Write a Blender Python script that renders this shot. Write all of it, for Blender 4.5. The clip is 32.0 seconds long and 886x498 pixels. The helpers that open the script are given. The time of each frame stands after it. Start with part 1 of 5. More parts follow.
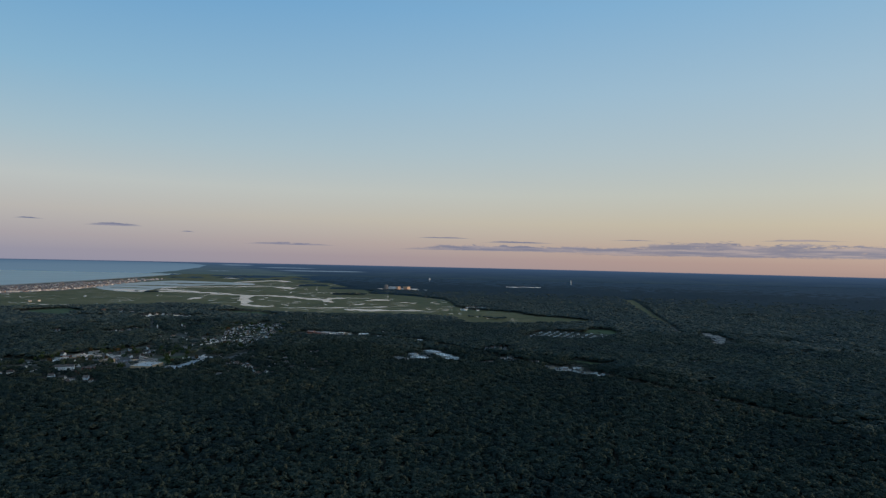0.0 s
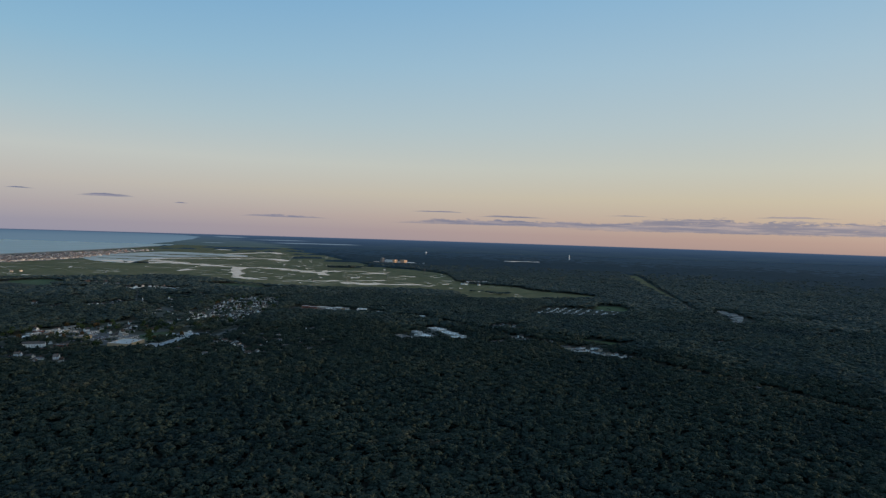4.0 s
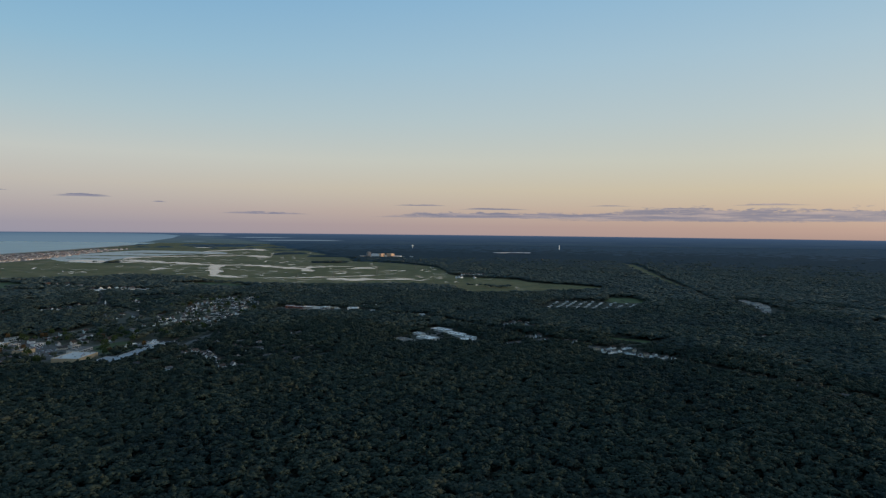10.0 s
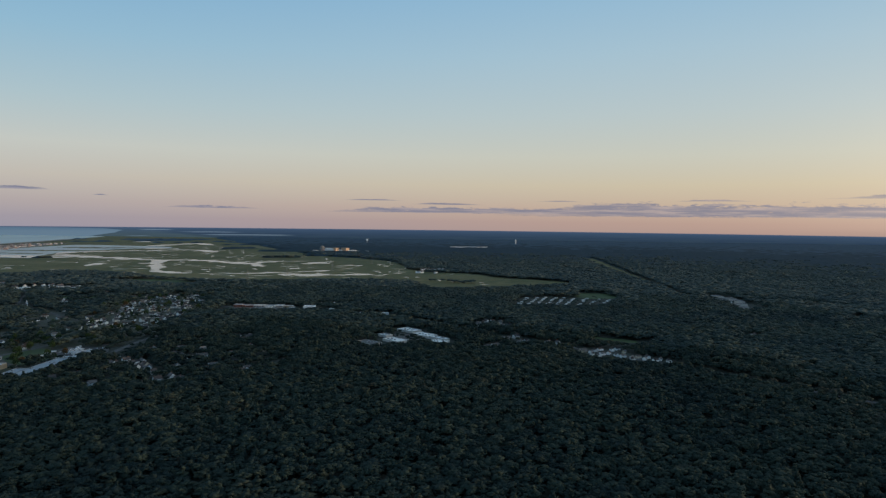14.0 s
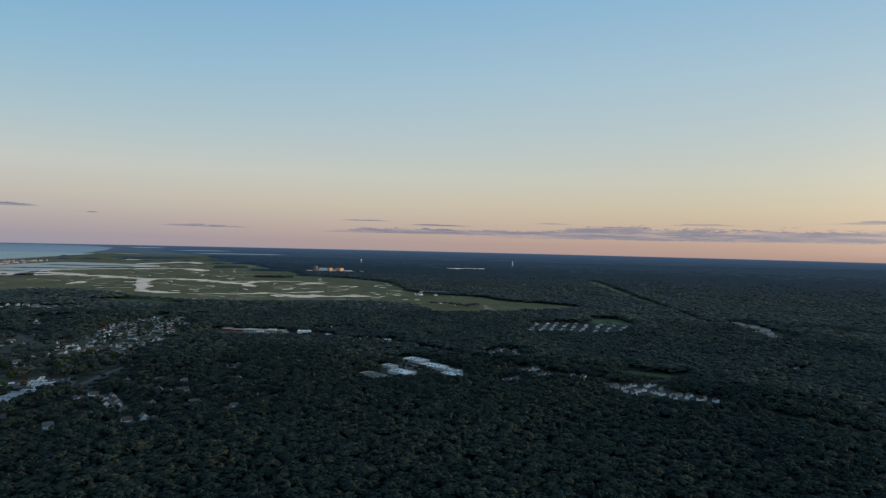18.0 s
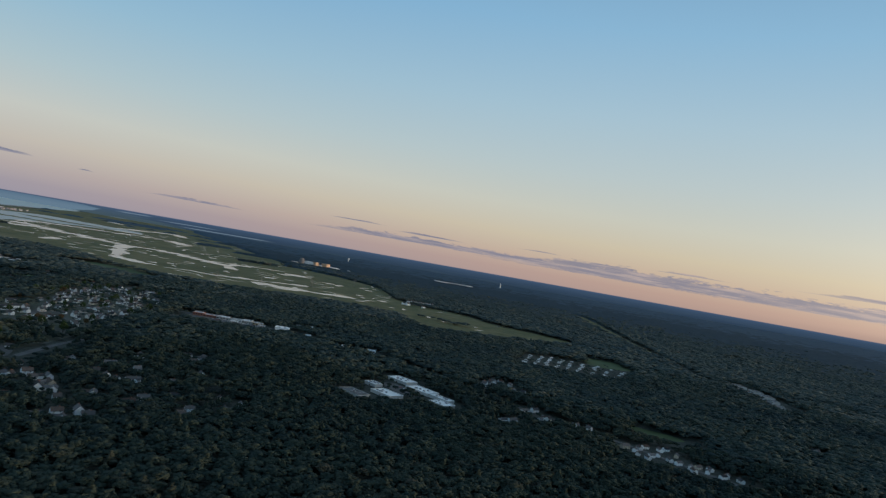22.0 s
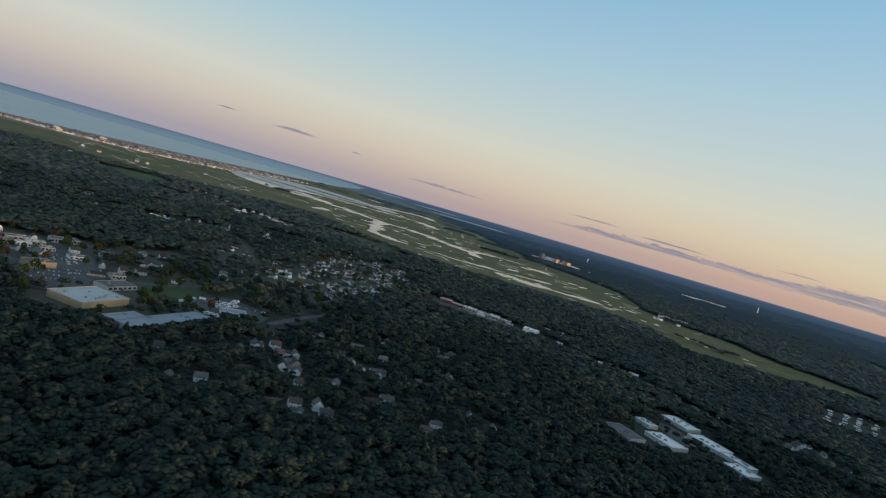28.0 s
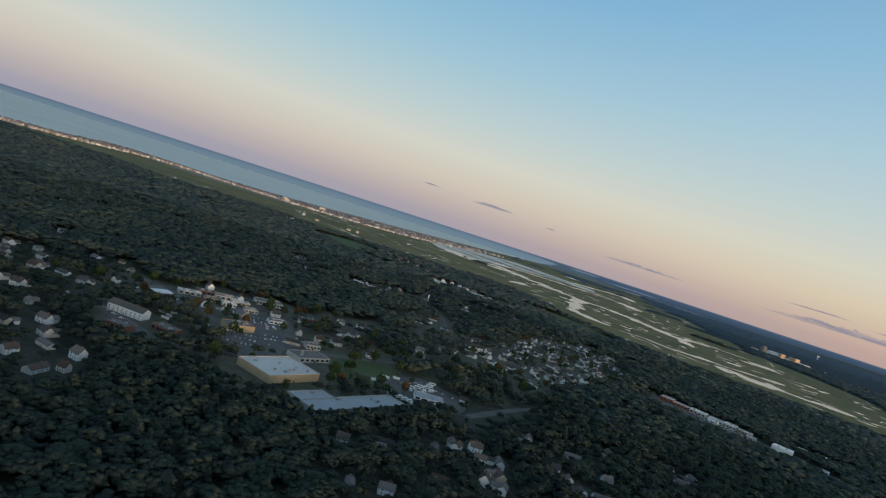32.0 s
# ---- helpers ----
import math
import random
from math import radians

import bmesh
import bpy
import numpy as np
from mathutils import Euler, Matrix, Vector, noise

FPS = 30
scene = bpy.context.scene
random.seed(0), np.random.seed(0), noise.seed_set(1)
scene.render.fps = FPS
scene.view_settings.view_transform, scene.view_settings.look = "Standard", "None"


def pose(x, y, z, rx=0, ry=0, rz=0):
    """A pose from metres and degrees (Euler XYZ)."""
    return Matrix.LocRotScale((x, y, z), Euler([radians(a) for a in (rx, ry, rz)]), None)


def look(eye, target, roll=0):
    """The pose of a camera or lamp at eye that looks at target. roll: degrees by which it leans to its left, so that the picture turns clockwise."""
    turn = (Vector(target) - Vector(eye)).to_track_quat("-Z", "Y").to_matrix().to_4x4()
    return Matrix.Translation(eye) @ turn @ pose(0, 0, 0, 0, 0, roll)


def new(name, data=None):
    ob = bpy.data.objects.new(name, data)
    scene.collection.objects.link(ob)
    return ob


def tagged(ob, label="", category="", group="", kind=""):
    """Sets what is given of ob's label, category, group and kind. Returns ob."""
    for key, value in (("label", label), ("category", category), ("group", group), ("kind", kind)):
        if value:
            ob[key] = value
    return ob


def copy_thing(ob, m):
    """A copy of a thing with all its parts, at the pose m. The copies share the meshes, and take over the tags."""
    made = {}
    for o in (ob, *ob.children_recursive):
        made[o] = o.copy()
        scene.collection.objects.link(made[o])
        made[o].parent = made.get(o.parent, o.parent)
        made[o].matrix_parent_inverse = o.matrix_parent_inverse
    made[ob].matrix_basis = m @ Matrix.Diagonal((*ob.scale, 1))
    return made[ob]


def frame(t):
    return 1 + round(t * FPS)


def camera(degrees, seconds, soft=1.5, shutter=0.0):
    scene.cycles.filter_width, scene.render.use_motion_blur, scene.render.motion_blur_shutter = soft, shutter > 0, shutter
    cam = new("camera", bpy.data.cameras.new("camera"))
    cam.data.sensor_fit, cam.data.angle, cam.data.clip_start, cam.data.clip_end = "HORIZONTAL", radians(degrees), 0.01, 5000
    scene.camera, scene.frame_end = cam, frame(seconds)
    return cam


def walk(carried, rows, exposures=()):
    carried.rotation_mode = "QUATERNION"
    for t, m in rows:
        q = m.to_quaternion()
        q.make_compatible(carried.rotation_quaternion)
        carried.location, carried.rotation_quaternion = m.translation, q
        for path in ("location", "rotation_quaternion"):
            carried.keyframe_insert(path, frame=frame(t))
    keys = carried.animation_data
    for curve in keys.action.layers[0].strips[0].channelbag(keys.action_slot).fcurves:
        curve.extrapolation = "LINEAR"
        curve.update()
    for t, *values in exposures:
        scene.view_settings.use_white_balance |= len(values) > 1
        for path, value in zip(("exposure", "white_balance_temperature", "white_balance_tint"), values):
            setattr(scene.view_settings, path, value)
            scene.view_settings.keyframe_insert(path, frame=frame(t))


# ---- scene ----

# Flight over a coastal town towards a salt marsh at dusk
cam = camera(69.1, 32.0, soft=1.3)
ROWS = [
    (0, 0.0, 0.0, 141.2, 91.12, -1.28, 0.12),
    (0.5, -2.1, 9.2, 140.6, 90.72, -1.31, -0.26),
    (1, -4.1, 18.3, 140.0, 90.35, -1.82, -0.73),
    (1.5, -6.3, 27.5, 139.5, 90.05, -2.24, -1.17),
    (2, -8.4, 36.7, 138.9, 89.83, -2.28, -1.33),
    (2.5, -10.6, 45.9, 138.3, 89.65, -2.72, -1.30),
    (3, -12.8, 55.1, 137.7, 89.37, -2.89, -1.17),
    (3.5, -15.0, 64.4, 137.1, 89.06, -2.40, -0.88),
    (5.5, -24.2, 103.1, 134.4, 88.19, -0.91, 0.41),
    (6, -26.3, 112.5, 133.7, 87.97, -1.00, 0.19),
    (6.5, -28.4, 121.9, 133.0, 87.92, -0.26, -0.23),
    (7, -30.5, 131.3, 132.3, 87.87, 0.01, -0.58),
    (7.5, -32.6, 140.8, 131.6, 87.79, 0.00, -0.88),
    (8, -34.5, 150.3, 130.9, 87.78, 0.15, -1.10),
    (8.5, -36.5, 159.9, 130.2, 87.80, 0.05, -1.29),
    (9, -38.3, 169.4, 129.5, 87.82, -0.43, -1.58),
    (9.5, -40.2, 179.0, 128.8, 88.01, -0.48, -1.82),
    (10, -41.9, 188.6, 128.1, 88.25, -0.60, -1.95),
    (10.5, -43.7, 198.2, 127.4, 88.40, -0.54, -2.08),
    (11, -45.5, 207.7, 126.8, 88.31, -0.28, -2.43),
    (11.5, -47.3, 217.2, 126.1, 88.00, 0.15, -2.92),
    (12, -49.2, 226.7, 125.5, 88.59, 0.25, -3.51),
    (12.5, -51.1, 236.0, 124.8, 88.86, 0.31, -4.20),
    (13, -53.1, 245.3, 124.2, 88.24, -0.09, -4.84),
    (13.5, -55.1, 254.5, 123.6, 87.88, -0.31, -5.51),
    (14, -57.0, 263.7, 123.0, 87.83, -0.71, -6.17),
    (14.5, -58.8, 272.8, 122.5, 87.83, -1.36, -6.66),
    (15, -60.5, 281.9, 122.0, 88.00, -1.48, -6.74),
    (15.5, -62.2, 290.9, 121.5, 88.45, -0.99, -6.47),
    (17.5, -67.8, 326.2, 120.1, 89.40, -1.20, -6.53),
    (18, -69.0, 335.1, 119.9, 89.74, -1.34, -6.82),
    (18.5, -70.2, 343.9, 119.7, 90.11, -1.49, -6.95),
    (19, -71.4, 352.6, 119.5, 90.54, -1.85, -6.89),
    (19.5, -72.7, 361.4, 119.3, 90.74, -1.42, -6.75),
    (20, -74.0, 370.1, 119.1, 90.83, -1.58, -6.57),
    (20.5, -75.4, 378.7, 118.9, 90.84, -2.53, -6.53),
    (21, -77.0, 387.3, 118.6, 90.80, -4.30, -6.83),
    (21.5, -78.8, 395.8, 118.3, 90.84, -7.25, -7.43),
    (22, -80.7, 404.2, 117.9, 90.94, -9.97, -8.00),
    (22.5, -82.8, 412.5, 117.5, 90.79, -10.95, -7.97),
    (23, -85.2, 420.8, 117.0, 90.37, -11.90, -7.00),
    (23.5, -87.6, 429.1, 116.5, 89.82, -12.99, -5.35),
    (24, -90.2, 437.3, 115.9, 89.25, -13.50, -3.38),
    (24.5, -92.9, 445.5, 115.2, 88.53, -13.98, -1.13),
    (25, -95.8, 453.7, 114.5, 87.76, -14.53, 1.16),
    (25.5, -98.6, 461.8, 113.8, 87.07, -15.08, 3.39),
    (27.5, -110.8, 493.1, 110.0, 85.69, -15.83, 11.35),
    (28, -115.0, 501.0, 109.0, 85.85, -16.02, 13.32),
    (28.5, -119.2, 509.0, 107.9, 86.07, -16.08, 15.34),
    (29, -123.7, 516.9, 106.9, 86.23, -16.16, 17.48),
    (29.5, -128.5, 524.8, 105.9, 86.29, -16.24, 19.72),
    (30, -133.4, 532.6, 104.8, 86.47, -17.04, 22.07),
    (30.5, -138.6, 540.3, 103.8, 86.69, -17.33, 24.32),
    (31, -144.0, 547.8, 102.8, 86.96, -17.52, 26.49),
    (31.5, -149.5, 555.2, 101.7, 87.13, -17.80, 28.73),
    (32, -155.0, 562.6, 100.7, 87.33, -17.88, 31.15),
]
walk(cam, [(t, pose(x, y, z, a, b, c)) for t, x, y, z, a, b, c in ROWS],
     [(0, -0.18, 5750, 10), (6, -0.1, 5950, 10), (20, -0.08, 6000, 10), (25, -0.02, 6050, 10), (28, 0.1, 6350, 10), (32, 0.12, 6400, 10)])

# ---- sky and sun ----
SUN_AZ, SUN_EL = 106.0, 1.6
BRIGHT_AZ = 80.0  # the bearing towards which the whole sky brightens


def lin(r, g, b):
    """Linear colour of an 8-bit display colour."""
    return tuple((v / 255 / 12.92) if v <= 10 else ((v / 255 + 0.055) / 1.055) ** 2.4 for v in (r, g, b)) + (1.0,)


class Nodes:
    """A short way to write node trees."""

    def __init__(self, tree):
        self.tree = tree
        tree.nodes.clear()

    def add(self, kind, **inputs):
        n = self.tree.nodes.new(kind)
        for k, v in inputs.items():
            self.put(n, int(k[1:]) if k[0] == "_" else k.replace("_", " "), v)
        return n

    def put(self, n, key, v):
        if isinstance(v, bpy.types.NodeSocket):
            self.tree.links.new(v, n.inputs[key])
        else:
            n.inputs[key].default_value = v

    def math(self, op, a, b=0.0, c=0.0, clamp=False):
        n = self.add("ShaderNodeMath", _0=a, _1=b, _2=c)
        n.operation, n.use_clamp = op, clamp
        return n.outputs[0]

    def smooth(self, v, lo, hi):
        n = self.add("ShaderNodeMapRange", _0=v, _1=lo, _2=hi)
        n.interpolation_type = "SMOOTHSTEP"
        return n.outputs[0]

    def mix(self, f, a, b):
        n = self.tree.nodes.new("ShaderNodeMix")
        n.data_type = "RGBA"
        self.put(n, 0, f)
        self.put(n, 6, a)
        self.put(n, 7, b)
        return n.outputs[2]

    def ramp(self, f, stops):
        n = self.add("ShaderNodeValToRGB", _0=f)
        e = n.color_ramp.elements
        while len(e) < len(stops):
            e.new(0.5)
        for el, (p, col) in zip(e, stops):
            el.position, el.color = p, col
        return n.outputs[0]

    def noise(self, vec, scale, detail=4.0, rough=0.55):
        n = self.add("ShaderNodeTexNoise", Scale=scale, Detail=detail, Roughness=rough)
        if vec is not None:
            self.put(n, "Vector", vec)
        return n.outputs[0]


world = bpy.data.worlds.new("evening_sky")
scene.world = world
world.use_nodes = True
w = Nodes(world.node_tree)
way = w.add("ShaderNodeTexCoord").outputs["Generated"]
sep = w.add("ShaderNodeSeparateXYZ", _0=way)
wx, wy, wz = sep.outputs
el = w.math("MULTIPLY", w.math("ARCSINE", wz), 57.29578)
az = w.math("MULTIPLY", w.math("ARCTAN2", wx, wy), 57.29578)
toward = w.math("COSINE", w.math("MULTIPLY", w.math("SUBTRACT", az, BRIGHT_AZ), 0.0174533))
west = w.smooth(toward, -0.82, 0.86)
high = w.math("POWER", w.math("DIVIDE", w.math("MAXIMUM", w.math("ADD", el, 0.5), 0.0), 60.0), 0.5)
ELS = (0, 0.8, 2, 4, 6.5, 10, 15, 22, 35, 60)


def sky_stops(cols):
    return [((e / 60) ** 0.5, lin(*c)) for e, c in zip(ELS, cols)]


east_sky = w.ramp(high, sky_stops([(152, 151, 166), (159, 155, 165), (178, 168, 167), (198, 189, 177), (203, 203, 192), (178, 198, 200), (146, 186, 205), (115, 166, 201), (94, 140, 176), (124, 136, 148)]))
west_sky = w.ramp(high, sky_stops([(184, 153, 137), (193, 159, 139), (205, 176, 149), (213, 196, 163), (208, 204, 183), (194, 203, 197), (177, 199, 206), (149, 187, 209), (108, 150, 184), (128, 139, 150)]))
sky = w.mix(west, east_sky, west_sky)

# thin evening clouds low over the land
flat = w.add("ShaderNodeCombineXYZ", _0=w.math("MULTIPLY", az, 0.3), _1=w.math("MULTIPLY", el, 1.3)).outputs[0]
billow = w.noise(flat, 1.0, 7.0, 0.62)
puffs = w.noise(flat, 3.5, 5.0, 0.6)
fray = w.noise(w.add("ShaderNodeCombineXYZ", _0=w.math("MULTIPLY", az, 1.1), _1=w.math("MULTIPLY", el, 4.5)).outputs[0], 1.0, 6.0, 0.65)


def bank(az0, az1, el0, thick, edge):
    """A flat-bottomed cloud between two bearings, ragged above."""
    along = w.math("MULTIPLY", w.smooth(az, az0, az0 + edge), w.smooth(az, az1, az1 - edge))
    top = w.math("MULTIPLY", w.math("MULTIPLY", along, thick), w.math("ADD", w.math("MULTIPLY_ADD", billow, 1.3, -0.25), w.math("ADD", w.math("MULTIPLY", puffs, 0.6), w.math("MULTIPLY_ADD", fray, 0.9, -0.05))))
    over = w.math("SUBTRACT", el, w.math("ADD", el0, w.math("ADD", w.math("MULTIPLY", w.math("SUBTRACT", billow, 0.5), 0.3 * thick), w.math("MULTIPLY", w.math("SUBTRACT", fray, 0.5), 0.35 * thick))))
    body = w.math("MULTIPLY", w.smooth(over, 0.0, 0.12 * thick + 0.03), w.smooth(w.math("SUBTRACT", top, over), 0.0, 0.25 * thick))
    return w.math("MULTIPLY", body, along)


clouds = None
for args in ((7, 75, 0.8, 1.1, 14), (-7, 26, 1.0, 0.5, 9), (-4, 4, 2.05, 0.14, 4), (2, 11, 1.75, 0.2, 4), (13, 20, 2.1, 0.12, 4), (-30.2, -24.4, 2.25, 0.3, 2.6), (-34.5, -31.5, 2.55, 0.1, 1.4), (-22.8, -20.8, 1.98, 0.1, 1.0), (-19, -8, 1.15, 0.22, 5), (-2, 9, 1.3, 0.16, 4), (24, 34, 2.15, 0.16, 5), (34, 60, 2.3, 0.3, 9)):
    b = bank(*args)
    clouds = b if clouds is None else w.math("MAXIMUM", clouds, b)
streak = w.noise(w.add("ShaderNodeCombineXYZ", _0=w.math("MULTIPLY", az, 0.14), _1=w.math("MULTIPLY", el, 2.6)).outputs[0], 1.6, 6.0, 0.6)
cloud_col = w.mix(w.smooth(streak, 0.4, 0.75), w.mix(west, lin(112, 118, 140), lin(138, 134, 144)), w.mix(west, lin(150, 146, 160), lin(196, 174, 162)))
ragged = w.smooth(w.math("ADD", w.math("MULTIPLY", fray, 0.6), w.math("MULTIPLY", puffs, 0.4)), 0.24, 0.47)
sky = w.mix(w.math("MULTIPLY", w.math("MULTIPLY", clouds, ragged), 0.92), sky, cloud_col)

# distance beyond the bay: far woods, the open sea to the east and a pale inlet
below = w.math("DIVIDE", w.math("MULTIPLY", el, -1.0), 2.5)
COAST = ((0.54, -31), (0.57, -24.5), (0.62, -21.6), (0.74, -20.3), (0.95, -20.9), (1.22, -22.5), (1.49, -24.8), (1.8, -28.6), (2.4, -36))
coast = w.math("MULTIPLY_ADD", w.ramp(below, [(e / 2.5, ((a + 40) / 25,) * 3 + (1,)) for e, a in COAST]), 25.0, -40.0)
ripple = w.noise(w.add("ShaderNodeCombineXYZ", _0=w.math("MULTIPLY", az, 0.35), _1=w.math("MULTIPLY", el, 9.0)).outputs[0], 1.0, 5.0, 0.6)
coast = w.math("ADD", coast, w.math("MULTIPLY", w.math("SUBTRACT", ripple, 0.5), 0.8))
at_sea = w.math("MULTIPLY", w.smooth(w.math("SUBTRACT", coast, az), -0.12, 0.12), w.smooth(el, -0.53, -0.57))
# haze painted into the far land: bluer and paler towards the horizon
hazy_far_woods = w.ramp(below, [(0.2, lin(70, 90, 115)), (0.26, lin(60, 78, 100)), (0.4, lin(48, 65, 85)), (0.6, lin(40, 56, 70))])
hazy_far_marsh = w.ramp(below, [(0.2, lin(74, 93, 116)), (0.28, lin(70, 88, 104)), (0.4, lin(72, 88, 96)), (0.6, lin(70, 84, 82))])
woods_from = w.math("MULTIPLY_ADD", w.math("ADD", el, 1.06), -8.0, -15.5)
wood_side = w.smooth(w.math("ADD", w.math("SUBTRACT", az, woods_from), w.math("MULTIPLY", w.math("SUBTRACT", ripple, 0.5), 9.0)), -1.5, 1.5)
far_land = w.mix(w.smooth(ripple, 0.25, 0.75), w.mix(wood_side, hazy_far_marsh, hazy_far_woods), w.mix(wood_side, w.mix(0.35, hazy_far_marsh, hazy_far_woods), w.mix(0.3, hazy_far_woods, hazy_far_marsh)))
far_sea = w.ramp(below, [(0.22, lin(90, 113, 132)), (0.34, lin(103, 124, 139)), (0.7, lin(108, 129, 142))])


def inlet(az0, az1, at_el, wide, edge):
    """A thin streak of far water between two bearings."""
    ends = w.math("MULTIPLY", w.smooth(az, az0, az0 + edge), w.smooth(az, az1, az1 - edge))
    mid = w.math("ADD", at_el, w.math("MULTIPLY", w.math("SUBTRACT", ripple, 0.5), 0.06))
    return w.math("MULTIPLY", ends, w.smooth(w.math("ABSOLUTE", w.math("SUBTRACT", el, mid)), wide, wide * 0.4))


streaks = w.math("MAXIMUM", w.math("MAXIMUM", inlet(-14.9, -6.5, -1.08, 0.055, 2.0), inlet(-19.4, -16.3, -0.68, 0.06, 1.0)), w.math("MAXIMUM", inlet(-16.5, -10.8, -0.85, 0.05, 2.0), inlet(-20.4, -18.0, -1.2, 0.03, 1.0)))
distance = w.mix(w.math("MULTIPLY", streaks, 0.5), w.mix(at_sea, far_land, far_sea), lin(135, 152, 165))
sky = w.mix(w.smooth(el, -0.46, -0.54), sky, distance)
# afterglow round the low sun, west of the route
off_az = w.math("DIVIDE", w.math("SUBTRACT", az, SUN_AZ), 33.0)
off_el = w.math("DIVIDE", w.math("SUBTRACT", el, 3.5), 9.0)
glow = w.math("EXPONENT", w.math("MULTIPLY", w.math("ADD", w.math("MULTIPLY", off_az, off_az), w.math("MULTIPLY", off_el, off_el)), -1.0))
glow = w.math("MULTIPLY", glow, w.smooth(el, -0.5, 0.3))
sky_glow = w.add("ShaderNodeVectorMath", _0=sky, _1=w.mix(glow, (0.0, 0.0, 0.0, 1.0), (5.0, 3.7, 2.3, 1.0)))
sky = sky_glow.outputs[0]
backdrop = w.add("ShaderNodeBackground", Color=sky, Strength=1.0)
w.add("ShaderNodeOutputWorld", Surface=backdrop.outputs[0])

sun = new("sun", bpy.data.lights.new("sun", "SUN"))
sun.data.energy, sun.data.angle, sun.data.color = 1.8, radians(3.0), (1.0, 0.68, 0.43)
sd = Vector((math.sin(radians(SUN_AZ)) * math.cos(radians(SUN_EL)), math.cos(radians(SUN_AZ)) * math.cos(radians(SUN_EL)), math.sin(radians(SUN_EL))))
sun.matrix_world = look(sd * 3000, (0, 0, 0))


# ---- materials ----
def material(name, cols, scale, rough=0.85, bump=0.0, fine=0.0, island=0.0, metal=0.0, spec=0.3, objrandom=0.0, species=0.0):
    """A surface whose colour wanders between cols by noise of two scales; scale in waves per metre."""
    m = bpy.data.materials.new(name)
    m.use_nodes = True
    n = Nodes(m.node_tree)
    pos = n.add("ShaderNodeNewGeometry")
    p = pos.outputs["Position"]
    f = n.noise(p, scale, 5.0)
    if fine:
        f = n.math("ADD", n.math("MULTIPLY", f, 0.55), n.math("MULTIPLY", n.noise(p, fine, 3.0), 0.45))
    if island:
        f = n.math("DIVIDE", n.math("SUBTRACT", f, 0.3), 0.4, clamp=True)
        f = n.math("ADD", n.math("MULTIPLY", f, 1 - island), n.math("MULTIPLY", pos.outputs["Random Per Island"], island))
    if objrandom:
        f = n.math("ADD", n.math("MULTIPLY", f, 1 - objrandom), n.math("MULTIPLY", n.add("ShaderNodeObjectInfo").outputs["Random"], objrandom))
    if species:
        kind_of = n.add("ShaderNodeAttribute")
        kind_of.attribute_name = "species"
        f = n.math("ADD", n.math("MULTIPLY", f, 1 - species), n.math("MULTIPLY", kind_of.outputs["Fac"], species))
    lo, hi = (0.08, 0.92) if island or objrandom or species else (0.3, 0.7)
    k = len(cols)
    col = n.ramp(f, [(lo + (hi - lo) * i / max(k - 1, 1), (*c, 1.0)) for i, c in enumerate(cols)])
    s = n.add("ShaderNodeBsdfPrincipled", Base_Color=col, Roughness=rough, Metallic=metal)
    s.inputs["Specular IOR Level"].default_value = spec
    if bump:
        h = n.noise(p, fine or scale * 6, 4.0)
        s_b = n.add("ShaderNodeBump", Strength=bump, Distance=1.0 / (fine or scale * 6), Height=h)
        n.put(s, "Normal", s_b.outputs[0])
    n.add("ShaderNodeOutputMaterial", Surface=s.outputs[0])
    return m


def water_material(name, col, wave, strength, rough):
    m = bpy.data.materials.new(name)
    m.use_nodes = True
    n = Nodes(m.node_tree)
    p = n.add("ShaderNodeNewGeometry").outputs["Position"]
    tint = n.ramp(n.noise(p, 0.004, 4.0), [(0.3, (*col, 1)), (0.7, (*[c * 1.15 for c in col], 1))])
    s = n.add("ShaderNodeBsdfPrincipled", Base_Color=tint, Roughness=rough, IOR=1.33)
    b = n.add("ShaderNodeBump", Strength=strength, Distance=0.3, Height=n.noise(p, wave, 3.0))
    n.put(s, "Normal", b.outputs[0])
    n.add("ShaderNodeOutputMaterial", Surface=s.outputs[0])
    return m


M_GROUND = material("woodland_floor", [(0.032, 0.038, 0.03), (0.046, 0.052, 0.04), (0.066, 0.066, 0.05)], 0.012, 0.95, 0.6, 0.12)
M_MARSH = material("marsh_grass", [(0.058, 0.066, 0.028), (0.096, 0.100, 0.037), (0.136, 0.126, 0.048), (0.178, 0.152, 0.064), (0.210, 0.165, 0.084)], 0.0065, 0.95, 0.3, 0.035)
# far woods: aerial haze put into the leaf colour, bluest farthest out
M_HAZE_CROWN = material("farthest_haze_foliage", [(0.047, 0.081, 0.115), (0.052, 0.087, 0.121), (0.057, 0.093, 0.126)], 0.003, 0.95, 0.3, 0.05, island=0.3, spec=0.1)
M_FAR_HAZE_CROWN = material("far_haze_foliage", [(0.026, 0.046, 0.062), (0.031, 0.053, 0.068), (0.038, 0.060, 0.075)], 0.005, 0.95, 0.4, 0.1, island=0.3, spec=0.1)
# next two: crowns lightened ring by ring to imitate haze over distance
M_MID_HAZE_CROWN = material("mid_haze_foliage", [(0.035, 0.053, 0.058), (0.047, 0.068, 0.068), (0.061, 0.083, 0.077), (0.077, 0.094, 0.081), (0.087, 0.090, 0.077)], 0.004, 0.95, 0.2, 0.12, island=0.08, spec=0.1, species=0.65)
M_THIN_HAZE_CROWN = material("thin_haze_foliage", [(0.025, 0.041, 0.043), (0.033, 0.051, 0.050), (0.044, 0.064, 0.056), (0.056, 0.073, 0.060), (0.065, 0.068, 0.057)], 0.008, 0.95, 0.5, 0.9, island=0.12, spec=0.1, species=0.65)
